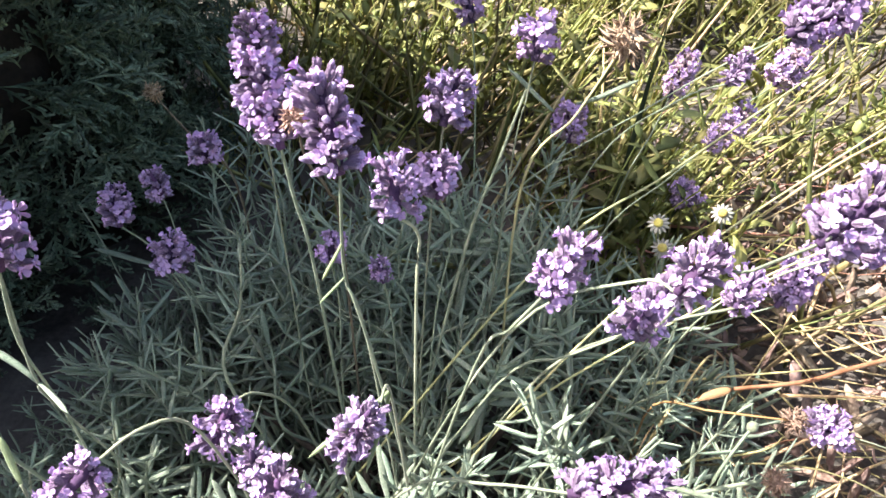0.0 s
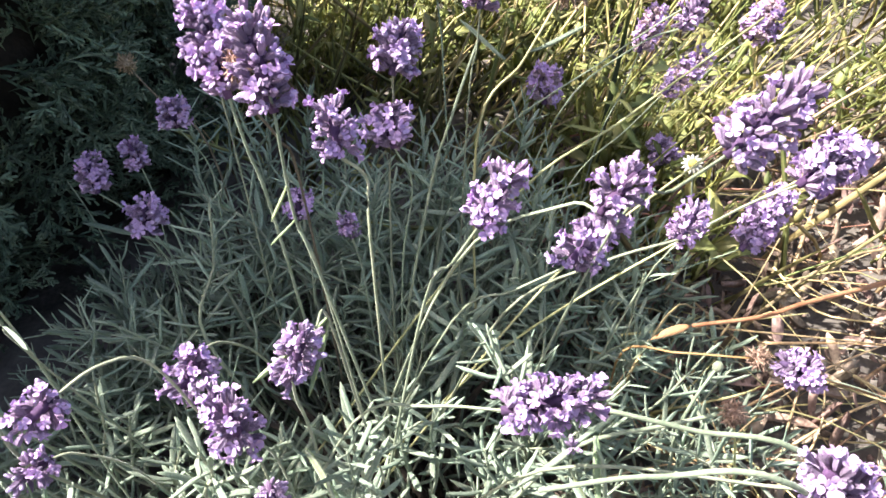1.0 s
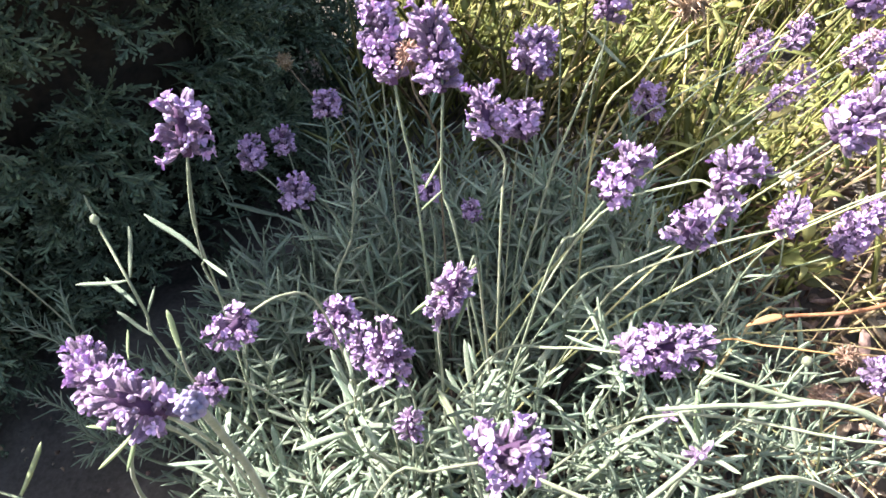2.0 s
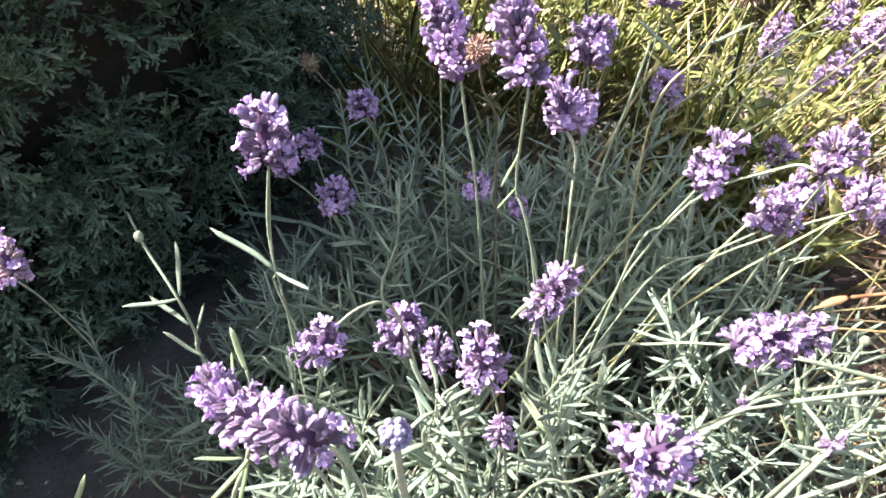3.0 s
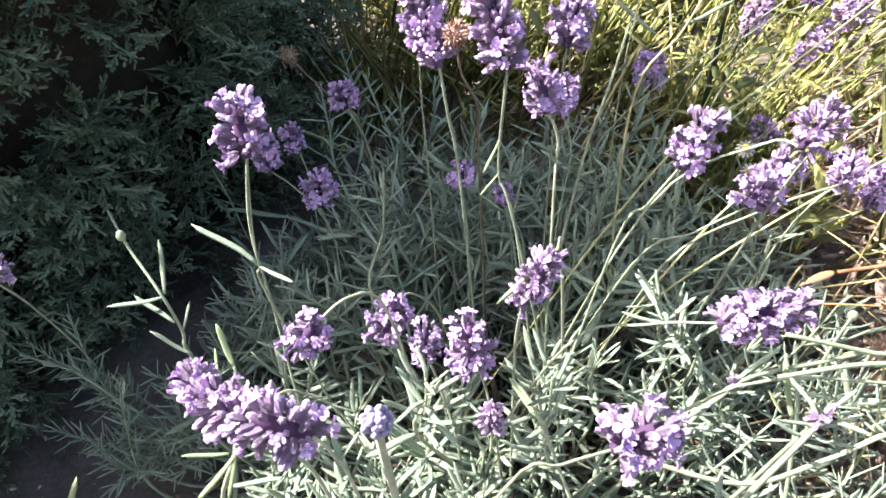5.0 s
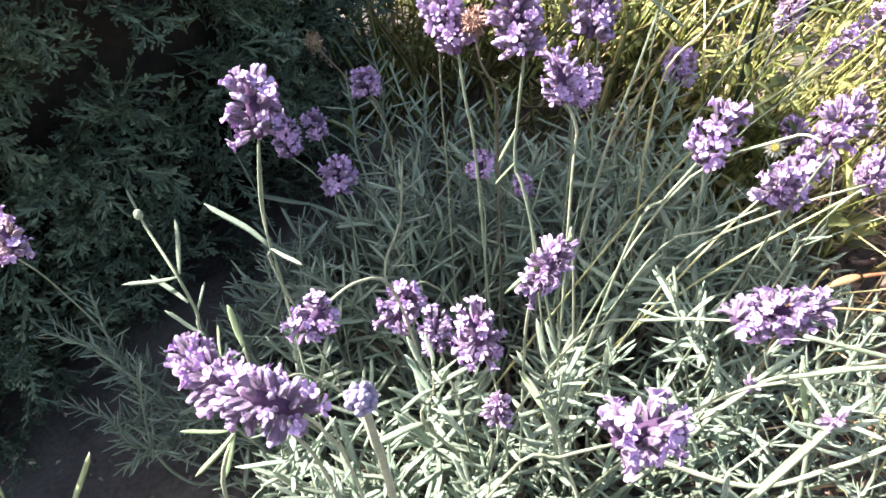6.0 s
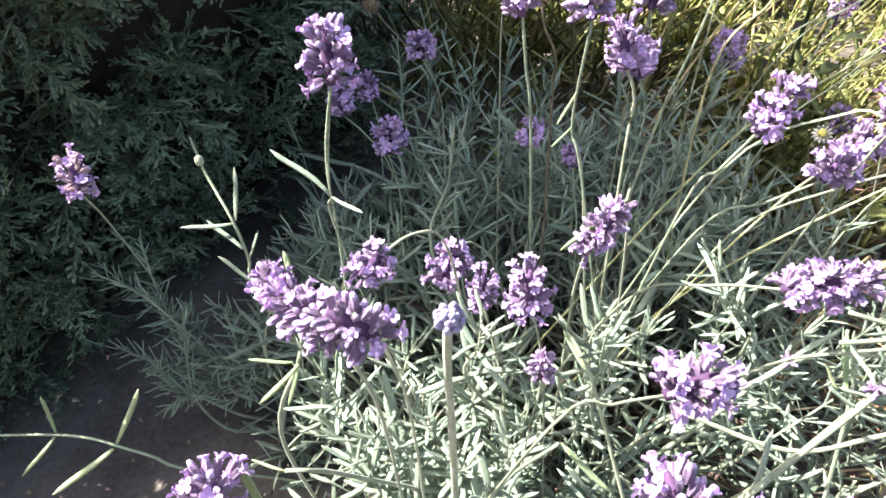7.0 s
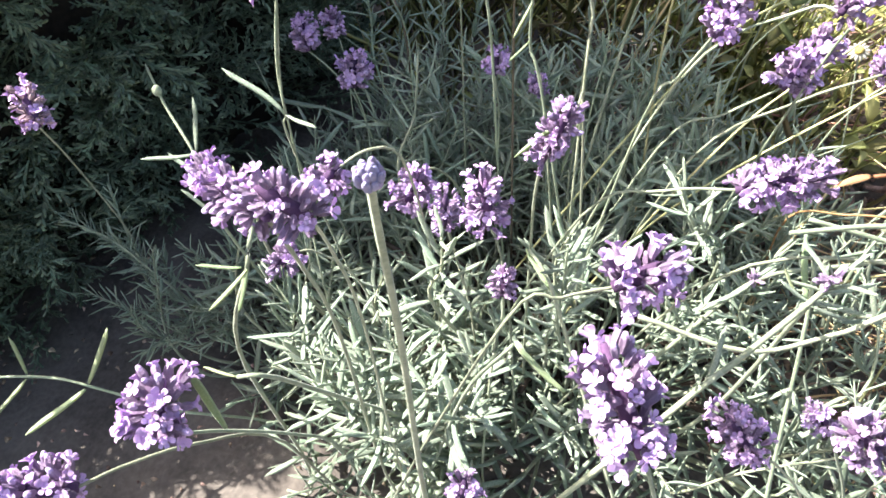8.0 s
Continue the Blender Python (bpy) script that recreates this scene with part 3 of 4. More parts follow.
def bare_stalk(line, leaves=(), thick=0.0010, bud=0.0, fresh=0, wide=1.0, dry=0, node=None):
    """A single long stalk with a few leaves of its own, and a closed bud at its end where bud is given."""
    line = [np.array(p) for p in line]
    if not bud and line[-1][2] > line[0][2] + 0.01:
        line = line[::-1]
    root = line[-1].copy()
    if bud:
        label = "slender lavender stalk with a green bud and narrow leaves"
    elif dry:
        label = "long straight straw-green lavender stalk leaning over the bed"
    elif leaves:
        label = "thin lavender stalk with fresh green narrow leaves"
    else:
        label = "long thin pale green lavender stalk"
    owner = thing("lavender_stalk", root.tolist(), label, "plant", "single stalks of the lavender bush")
    back = Matrix.Translation((-root).tolist())
    onward = unit(root - line[-2]) * max(0.03, root[2] * 0.5)
    onward[2] = min(onward[2], -0.25 * root[2])
    low = root + onward + np.array([(CROWN[0] - root[0]) * 0.15, (CROWN[1] - root[1]) * 0.15, -0.3 * root[2]])
    end = low + onward * 0.8 + np.array([0, 0, -0.6 * max(low[2], 0.0)])
    path = curve([*line, low, end], 8 * len(line))
    path[:, 2] = np.maximum(path[:, 2], 0.003)
    part("stem", mesh_of("stem", *tube(path, np.linspace(thick * 0.9, thick * 1.2, len(path)), 6), STRAW_ONE if dry else STEM), owner, back)
    for a, b in leaves:
        stalk_leaf(owner, back, a, b, wide, bool(fresh))
    if node:
        at_, size = np.array(node[0]), node[1]
        for k in range(9):
            d = unit(rng.normal(0, 1, 3) + np.array([0, -0.3, 0.5]))
            part("calyx", CALYXES["full"][k % 4], owner, back @ placed(at_ + d * size * 0.15, d, (0, 0, 1), size * rng.uniform(0.5, 0.8)), "lilac bud at a leaf node")
    if bud:
        part("bud", mesh_of("bud", *ball(bud * 0.65, 7, 9, 1.25), STEM), owner, back @ Matrix.Translation(line[0].tolist()), "round green bud")


def seed_ball(at_, radius, line, kind):
    """A dry round flower head of many small bracts on a thin stalk."""
    root = np.array(line[-1])
    owner = thing("dried_flower_head", root.tolist(), "round brown dried seed head on a thin stalk", "dried flower", "dried seed heads")
    back = Matrix.Translation((-root).tolist())
    path = curve([*[np.array(p) for p in line], root - np.array([0, 0, root[2] * 0.7])], 20)
    part("stem", mesh_of("stem", *tube(path, np.linspace(0.0006, 0.0009, 20), 5), {"rust": RUST, "dark": WOOD, "straw": STRAW_ONE}[kind]), owner, back)
    pieces = [ball(radius * 0.5, 6, 8)]
    bract = blade(0.26, 0.14, 0.6, 0.4, 4, 0.5, 0.05)
    for i in range(150):
        z = 1 - 2 * (i + 0.5) / 150
        w = i * 2.39996
        d = np.array([math.sqrt(1 - z * z) * math.cos(w), math.sqrt(1 - z * z) * math.sin(w), z])
        pieces.append(moved(bract, placed(d * radius * 0.42, unit(d + rng.normal(0, 0.4, 3)), rng.normal(0, 1, 3), radius * rng.uniform(0.35, 0.6))))
    part("seed_head", mesh_of("seed_head", *joined(pieces), SEED), owner, back @ Matrix.Translation(at_))


def bud_stalk(at_, radius, line):
    root = np.array(line[-1])
    owner = thing("bud_stalk", root.tolist(), "grey-green stalk with a round closed bud", "plant")
    back = Matrix.Translation((-root).tolist())
    path = curve([*[np.array(p) for p in line], root - np.array([0, 0, root[2] * 0.7])], 20)
    part("stem", mesh_of("stem", *tube(path, np.linspace(0.0010, 0.0013, 20), 6), STEM), owner, back)
    part("bud", mesh_of("bud", *ball(radius, 7, 10, 1.1), STEM), owner, back @ Matrix.Translation(at_))


def dry_leaf(at_, to, line):
    root = np.array(line[-1])
    owner = thing("dry_leaf_stalk", root.tolist(), "rusty brown stalk ending in a withered ochre leaf", "dry plant")
    back = Matrix.Translation((-root).tolist())
    path = curve([*[np.array(p) for p in line], root + (root - np.array(line[-2])) * 0.8], 22)
    part("stem", mesh_of("stem", *tube(path, np.linspace(0.0012, 0.0018, 22), 6), RUST), owner, back)
    at_, to = np.array(at_), np.array(to)
    long = np.linalg.norm(to - at_)
    part("leaf", mesh_of("leaf", *oval(7, 0.20, 0.10), OCHRE), owner, back @ placed(at_, to - at_, (0, -0.4, 1), long), "withered ochre leaf")


def daisy(at_, radius, root):
    root = np.array([root[0], root[1], 0.0])
    owner = thing("daisy", root.tolist(), "small white daisy with a yellow eye among the weeds", "flower", "daisies")
    back = Matrix.Translation((-root).tolist())
    part("stem", mesh_of("stem", *tube(curve([root, (root + np.array(at_)) / 2 + np.array([0.004, 0, 0.01]), np.array(at_)], 9), 0.0007, 5), STEM), owner, back)
    n = unit([-0.25, -0.45, 0.85])
    a = axes(n)
    part("eye", mesh_of("eye", *ball(radius * 0.42, 5, 9, 0.6), DAISY_EYE), owner, back @ placed(np.array(at_), a[1], n))
    petal = mesh_of("petal", *blade(0.3, 0.04, -0.1, 0.0, 4, 0.8), PETAL_WHITE)
    for k in range(13):
        w = 2 * math.pi * k / 13
        part("petal", petal, owner, back @ placed(np.array(at_), math.cos(w) * a[1] + math.sin(w) * a[2] - 0.15 * n, n, radius))


flower((-0.02, 0.301, 0.389), (-0.03, 0.318, 0.425), ((-0.025, 0.311, 0.321), (-0.016, 0.305, 0.285)), 0.0126, 'full')
flower((-0.057, 0.346, 0.365), (-0.071, 0.367, 0.404), ((-0.054, 0.345, 0.334), (-0.05, 0.346, 0.29)), 0.0124, 'full')
flower((-0.069, 0.367, 0.386), (-0.073, 0.386, 0.411), ((-0.07, 0.367, 0.364), (-0.072, 0.371, 0.332), (-0.072, 0.369, 0.287)), 0.0117, 'full')
flower((0.012, 0.396, 0.347), (0.018, 0.413, 0.37), ((0.009, 0.404, 0.312), (0.005, 0.392, 0.272)), 0.0131, 'full')
flower((-0.001, 0.317, 0.354), (-0.005, 0.329, 0.375), ((0.006, 0.334, 0.327), (0.005, 0.329, 0.293)), 0.0106, 'open')
flower((0.011, 0.386, 0.307), (0.006, 0.4, 0.327), ((0.018, 0.394, 0.272), (0.01, 0.381, 0.216)), 0.0130, 'open')
flower((0.062, 0.289, 0.341), (0.075, 0.299, 0.365), ((0.05, 0.291, 0.316), (0.036, 0.291, 0.288)), 0.0110, 'open')
flower((0.103, 0.302, 0.306), (0.122, 0.314, 0.329), ((0.078, 0.3, 0.289), (0.048, 0.299, 0.265)), 0.0121, 'open')
flower((0.109, 0.276, 0.362), (0.124, 0.289, 0.374), ((0.095, 0.285, 0.357), (0.05, 0.293, 0.311)), 0.0105, 'full')
flower((0.158, 0.329, 0.299), (0.171, 0.351, 0.304), ((0.122, 0.332, 0.277), (0.073, 0.33, 0.235)), 0.0089, 'open')
flower((0.149, 0.273, 0.394), (0.175, 0.288, 0.414), ((0.137, 0.286, 0.366), (0.118, 0.295, 0.335)), 0.0117, 'open')
flower((0.229, 0.423, 0.203), (0.26, 0.456, 0.231), ((0.199, 0.425, 0.181), (0.162, 0.427, 0.146)), 0.0126, 'open')
flower((0.224, 0.371, 0.301), (0.257, 0.387, 0.319), ((0.197, 0.38, 0.271), (0.165, 0.384, 0.223)), 0.0140, 'open')
flower((0.3, 0.392, 0.108), (0.269, 0.395, 0.12), ((0.333, 0.387, 0.101), (0.376, 0.397, 0.065)), 0.0147, 'open')
flower((-0.011, 0.232, 0.307), (0.001, 0.226, 0.345), ((-0.014, 0.236, 0.285), (-0.016, 0.245, 0.24)), 0.0098, 'full')
flower((-0.087, 0.293, 0.239), (-0.092, 0.269, 0.232), ((-0.078, 0.305, 0.232), (-0.066, 0.322, 0.19)), 0.0128, 'open')
flower((-0.107, 0.219, 0.304), (-0.114, 0.201, 0.306), ((-0.097, 0.235, 0.303), (-0.085, 0.249, 0.29), (-0.079, 0.258, 0.24), (-0.077, 0.265, 0.18)), 0.0105, 'open')
flower((-0.036, 0.22, 0.275), (-0.036, 0.218, 0.305), ((-0.032, 0.233, 0.244), (-0.026, 0.23, 0.196)), 0.0114, 'open')
flower((-0.065, 0.258, 0.232), (-0.064, 0.256, 0.259), ((-0.063, 0.267, 0.197), (-0.053, 0.256, 0.154)), 0.0095, 'open')
flower((-0.027, 0.211, 0.232), (-0.027, 0.214, 0.251), ((-0.028, 0.215, 0.209), (-0.033, 0.205, 0.173)), 0.0082, 'bud')
flower((-0.131, 0.249, 0.378), (-0.134, 0.259, 0.403), ((-0.14, 0.249, 0.336), (-0.145, 0.256, 0.277)), 0.0128, 'open')
flower((-0.301, 0.26, 0.283), (-0.306, 0.267, 0.306), ((-0.315, 0.28, 0.251), (-0.327, 0.298, 0.216), (-0.346, 0.33, 0.139), (-0.35, 0.34, 0.09)), 0.0109, 'fade')
flower((-0.086, 0.109, 0.381), (-0.121, 0.136, 0.374), ((-0.094, 0.137, 0.325), (-0.091, 0.146, 0.274)), 0.0098, 'full')
flower((-0.073, 0.111, 0.38), (-0.085, 0.106, 0.396), ((-0.074, 0.124, 0.349), (-0.075, 0.138, 0.291)), 0.0107, 'full')
flower((-0.047, 0.0975, 0.4085), (-0.0445, 0.0905, 0.4195), ((-0.050, 0.106, 0.379), (-0.053, 0.117, 0.319)), 0.0044, 'pale')
flower((0.022, 0.148, 0.319), (0.043, 0.155, 0.328), ((0.003, 0.142, 0.317), (-0.018, 0.14, 0.301)), 0.0138, 'open')
flower((0.075, 0.222, 0.306), (0.114, 0.226, 0.315), ((0.045, 0.228, 0.297), (0.009, 0.236, 0.269)), 0.0110, 'open')
flower((0.032, 0.075, 0.326), (0.016, 0.096, 0.355), ((0.04, 0.082, 0.289), (0.054, 0.094, 0.228)), 0.0126, 'open')
flower((-0.147, 0.083, 0.280), (-0.144, 0.099, 0.299), ((-0.137, 0.103, 0.253), (-0.119, 0.128, 0.211), (-0.11, 0.149, 0.163)), 0.0138, 'open')
flower((-0.175, 0.064, 0.268), (-0.196, 0.055, 0.276), ((-0.164, 0.078, 0.262), (-0.147, 0.10, 0.245), (-0.13, 0.13, 0.20)), 0.0135, 'open')
flower((-0.034, 0.113, 0.188), (-0.034, 0.119, 0.208), ((-0.036, 0.111, 0.159), (-0.043, 0.111, 0.119)), 0.0095, 'open')
flower((0.093, 0.144, 0.22), (0.077, 0.149, 0.242), ((0.112, 0.152, 0.195), (0.134, 0.155, 0.152)), 0.0109, 'open')
flower((0.135, 0.133, 0.252), (0.116, 0.131, 0.268), ((0.152, 0.143, 0.229), (0.146, 0.145, 0.177)), 0.0113, 'open')
flower((0.127, 0.158, 0.225), (0.116, 0.163, 0.233), ((0.137, 0.162, 0.199), (0.154, 0.159, 0.151)), 0.0076, 'open')
flower((-0.156, 0.391, 0.229), (-0.155, 0.4, 0.25), ((-0.152, 0.396, 0.19), (-0.149, 0.378, 0.14)), 0.0132, 'open')
flower((-0.137, 0.437, 0.28), (-0.141, 0.444, 0.296), ((-0.127, 0.444, 0.242), (-0.122, 0.425, 0.192)), 0.0111, 'open')
flower((-0.055, 0.395, 0.242), (-0.055, 0.405, 0.26), ((-0.052, 0.392, 0.209), (-0.052, 0.379, 0.165)), 0.0093, 'open')
flower((-0.195, 0.416, 0.241), (-0.201, 0.431, 0.263), ((-0.18, 0.416, 0.225), (-0.162, 0.414, 0.194)), 0.0115, 'full')
flower((-0.188, 0.463, 0.225), (-0.198, 0.473, 0.242), ((-0.182, 0.455, 0.202), (-0.18, 0.444, 0.161)), 0.0110, 'full')
flower((-0.024, 0.398, 0.225), (-0.028, 0.406, 0.238), ((-0.021, 0.4, 0.197), (-0.017, 0.388, 0.171)), 0.0074, 'open')
flower((0.105, 0.634, 0.171), (0.106, 0.658, 0.198), ((0.092, 0.621, 0.13), (0.07, 0.598, 0.079)), 0.0156, 'fade')
flower((0.056, 0.43, 0.367), (0.058, 0.443, 0.386), ((0.054, 0.432, 0.341), (0.049, 0.424, 0.304)), 0.0120, 'open')
flower((0.018, 0.562, 0.318), (0.012, 0.578, 0.339), ((0.021, 0.561, 0.288), (0.024, 0.547, 0.244)), 0.0121, 'open')
flower((0.217, 0.527, 0.339), (0.263, 0.549, 0.358), ((0.181, 0.512, 0.326), (0.138, 0.506, 0.294), (0.052, 0.488, 0.225)), 0.0162, 'open')
flower((0.175, 0.486, 0.326), (0.19, 0.501, 0.341), ((0.149, 0.485, 0.313), (0.106, 0.487, 0.26)), 0.0085, 'bud')
flower((0.17, 0.471, 0.29), (0.199, 0.493, 0.31), ((0.151, 0.471, 0.262), (0.115, 0.464, 0.215)), 0.0091, 'fade')
flower((0.218, 0.607, 0.129), (0.203, 0.622, 0.146), ((0.235, 0.607, 0.099), (0.247, 0.608, 0.071)), 0.0136, 'full')
flower((0.29, 0.698, 0.202), (0.315, 0.724, 0.226), ((0.259, 0.686, 0.178), (0.215, 0.666, 0.131)), 0.0154, 'fade')
flower((0.176, 0.609, 0.239), (0.194, 0.636, 0.266), ((0.165, 0.594, 0.211), (0.148, 0.58, 0.168)), 0.0113, 'fade')
flower((0.2, 0.198, 0.298), (0.182, 0.193, 0.324), ((0.18, 0.214, 0.274), (0.092, 0.225, 0.256)), 0.0127, 'open')
flower((-0.147, 0.232, 0.227), (-0.16, 0.217, 0.227), ((-0.139, 0.24, 0.219), (-0.121, 0.25, 0.183)), 0.0105, 'full')

shoot((-0.148, 0.552, 0.240), (-0.004, 0.08, 0.159), 0.178, nodes=15, leaf=0.030, spread=0.8, pairs=True)
shoot((-0.105, 0.387, 0.264), (0.014, 0.036, 0.081), 0.090, nodes=9, leaf=0.028, pairs=True)
shoot((-0.142, 0.411, 0.221), (-0.02, 0.009, 0.056), 0.060, nodes=6, leaf=0.028, pairs=True)
shoot((0.027, 0.528, 0.154), (-0.01, -0.037, 0.05), 0.063, nodes=9, leaf=0.026, spread=1.2, pairs=True)
shoot((-0.255, 0.356, 0.14), (-0.03, 0.02, 0.06), 0.081, nodes=13, leaf=0.024, pairs=True)
shoot((-0.185, 0.365, 0.145), (-0.02, 0.01, 0.06), 0.070, nodes=9, leaf=0.029, pairs=True)
shoot((-0.221, 0.45, 0.11), (-0.01, 0.01, 0.06), 0.060, nodes=9, leaf=0.029, pairs=True)
shoot((-0.232, 0.478, 0.115), (-0.02, 0.02, 0.06), 0.060, nodes=9, leaf=0.029, pairs=True)
shoot((-0.25, 0.435, 0.125), (-0.02, 0.0, 0.06), 0.070, nodes=9, leaf=0.029, pairs=True)
shoot((-0.265, 0.4, 0.12), (-0.03, 0.0, 0.05), 0.081, nodes=13, leaf=0.024, pairs=True)
shoot((-0.29, 0.37, 0.1), (-0.03, 0.0, 0.05), 0.081, nodes=13, leaf=0.024, pairs=True)
shoot((-0.21, 0.335, 0.15), (-0.01, -0.02, 0.05), 0.070, nodes=9, leaf=0.029, pairs=True)
shoot((-0.3, 0.33, 0.11), (-0.03, -0.01, 0.04), 0.081, nodes=13, leaf=0.024, pairs=True)
shoot((0.064, 0.310, 0.236), (-0.033, -0.005, 0.057), 0.076, nodes=9, leaf=0.033)
shoot((0.005, 0.255, 0.236), (0.004, -0.004, 0.054), 0.062, nodes=8, leaf=0.033)
shoot((-0.060, 0.222, 0.259), (0.009, -0.005, 0.053), 0.062, nodes=8, leaf=0.033)
shoot((-0.096, 0.223, 0.187), (-0.017, 0.03, 0.073), 0.081, nodes=10, leaf=0.031)
shoot((-0.125, 0.185, 0.201), (-0.016, 0.004, 0.049), 0.060, nodes=9, leaf=0.034)
shoot((-0.160, 0.217, 0.222), (-0.013, 0.011, 0.054), 0.066, nodes=9, leaf=0.034)
shoot((-0.040, 0.218, 0.149), (0.015, 0.019, 0.042), 0.055, nodes=9, leaf=0.033)
shoot((0.004, 0.233, 0.248), (0.002, 0.001, 0.056), 0.064, nodes=9, leaf=0.033)
shoot((-0.363, 0.355, 0.149), (-0.018, 0.021, 0.053), 0.084, nodes=13, leaf=0.024, pairs=True)
shoot((-0.390, 0.321, 0.140), (-0.041, 0.0, 0.039), 0.081, nodes=13, leaf=0.024, pairs=True)
shoot((-0.369, 0.290, 0.088), (-0.034, -0.011, 0.026), 0.062, nodes=13, leaf=0.024, pairs=True)
shoot((-0.339, 0.286, 0.077), (-0.018, -0.002, 0.031), 0.051, nodes=13, leaf=0.024, pairs=True)
shoot((-0.326, 0.263, 0.050), (-0.024, -0.039, -0.004), 0.064, nodes=13, leaf=0.024, pairs=True)
shoot((-0.284, 0.319, 0.112), (0.002, 0.006, 0.048), 0.068, nodes=13, leaf=0.024, pairs=True)
shoot((-0.304, 0.302, 0.135), (0.002, 0.018, 0.06), 0.089, nodes=13, leaf=0.024, pairs=True)
shoot((-0.421, 0.361, 0.106), (-0.034, 0.001, 0.034), 0.068, nodes=13, leaf=0.024, pairs=True)
shoot((-0.361, 0.334, 0.106), (-0.011, 0.005, 0.036), 0.053, nodes=13, leaf=0.024, pairs=True)
shoot((-0.337, 0.347, 0.082), (-0.004, 0.014, 0.045), 0.066, nodes=13, leaf=0.024, pairs=True)
shoot((-0.223, 0.289, 0.160), (0.008, 0.007, 0.048), 0.060, nodes=9, leaf=0.034, spread=0.95, tuft=0.12)
shoot((-0.155, 0.299, 0.161), (0.006, 0.008, 0.051), 0.063, nodes=9, leaf=0.034, spread=0.95, tuft=0.12)
shoot((-0.113, 0.277, 0.166), (0.007, 0.007, 0.049), 0.061, nodes=9, leaf=0.034, spread=0.95, tuft=0.12)
shoot((-0.074, 0.263, 0.165), (0.012, 0.006, 0.048), 0.061, nodes=9, leaf=0.034, spread=0.95, tuft=0.12)
shoot((-0.058, 0.291, 0.155), (0.001, 0.008, 0.051), 0.063, nodes=9, leaf=0.034, spread=0.95, tuft=0.12)
shoot((0.016, 0.303, 0.190), (-0.002, 0.01, 0.053), 0.066, nodes=9, leaf=0.034, spread=0.95, tuft=0.12)
shoot((0.040, 0.301, 0.184), (0.003, 0.006, 0.048), 0.059, nodes=9, leaf=0.034, spread=0.95, tuft=0.12)
shoot((0.066, 0.280, 0.177), (0.005, 0.004, 0.047), 0.057, nodes=9, leaf=0.034, spread=0.95, tuft=0.12)
shoot((0.087, 0.336, 0.195), (-0.014, 0.006, 0.051), 0.065, nodes=9, leaf=0.034, spread=0.95, tuft=0.12)
shoot((0.088, 0.266, 0.176), (0.001, 0.003, 0.045), 0.055, nodes=9, leaf=0.034, spread=0.95, tuft=0.12)
shoot((0.120, 0.299, 0.170), (-0.001, 0.006, 0.049), 0.060, nodes=9, leaf=0.034, spread=0.95, tuft=0.12)
shoot((0.001, 0.255, 0.179), (0.004, 0.003, 0.046), 0.056, nodes=9, leaf=0.034, spread=0.95, tuft=0.12)
shoot((-0.167, 0.242, 0.157), (0.003, 0.006, 0.048), 0.059, nodes=9, leaf=0.034, spread=0.95, tuft=0.12)
shoot((0.171, 0.377, 0.154), (0.02, 0.002, 0.042), 0.057, nodes=9, leaf=0.034, spread=0.95, tuft=0.12, pairs=True)
shoot((-0.190, 0.556, 0.220), (-0.007, 0.023, 0.054), 0.072, nodes=9, leaf=0.034, spread=0.85, tuft=0.1, pairs=True)
shoot((-0.175, 0.596, 0.227), (-0.008, 0.03, 0.064), 0.087, nodes=9, leaf=0.034, spread=0.85, tuft=0.1, pairs=True)
shoot((-0.119, 0.545, 0.220), (0.001, 0.022, 0.054), 0.071, nodes=9, leaf=0.034, spread=0.85, tuft=0.1, pairs=True)
shoot((-0.093, 0.578, 0.216), (0.007, 0.026, 0.058), 0.078, nodes=9, leaf=0.034, spread=0.85, tuft=0.1, pairs=True)
shoot((-0.047, 0.545, 0.210), (0.004, 0.024, 0.055), 0.073, nodes=9, leaf=0.034, spread=0.85, tuft=0.1, pairs=True)
shoot((0.006, 0.547, 0.207), (0.003, 0.021, 0.052), 0.068, nodes=9, leaf=0.034, spread=0.85, tuft=0.1, pairs=True)
shoot((0.053, 0.536, 0.207), (0.005, 0.02, 0.051), 0.067, nodes=9, leaf=0.034, spread=0.85, tuft=0.1, pairs=True)
shoot((0.086, 0.578, 0.212), (0.009, 0.023, 0.053), 0.071, nodes=9, leaf=0.034, spread=0.85, tuft=0.1, pairs=True)
shoot((0.104, 0.505, 0.204), (0.011, 0.016, 0.045), 0.060, nodes=9, leaf=0.034, spread=0.85, tuft=0.1, pairs=True)
shoot((-0.077, 0.467, 0.200), (0.006, 0.016, 0.045), 0.059, nodes=9, leaf=0.034, spread=0.85, tuft=0.1, pairs=True)
shoot((-0.022, 0.475, 0.205), (0.001, 0.015, 0.046), 0.059, nodes=9, leaf=0.034, spread=0.85, tuft=0.1, pairs=True)
shoot((0.055, 0.461, 0.198), (0.012, 0.013, 0.042), 0.056, nodes=9, leaf=0.034, spread=0.85, tuft=0.1, pairs=True)
shoot((-0.328, 0.31, 0.075), (-0.03, -0.01, 0.04), 0.07, nodes=12, leaf=0.023, pairs=True)
shoot((-0.284, 0.286, 0.085), (-0.02, -0.03, 0.04), 0.07, nodes=12, leaf=0.023, pairs=True)
shoot((-0.347, 0.303, 0.055), (-0.04, -0.01, 0.03), 0.07, nodes=12, leaf=0.023, pairs=True)
shoot((-0.275, 0.312, 0.1), (-0.02, -0.02, 0.05), 0.07, nodes=12, leaf=0.023, pairs=True)
shoot((-0.306, 0.27, 0.055), (-0.02, -0.03, 0.03), 0.07, nodes=12, leaf=0.023, pairs=True)
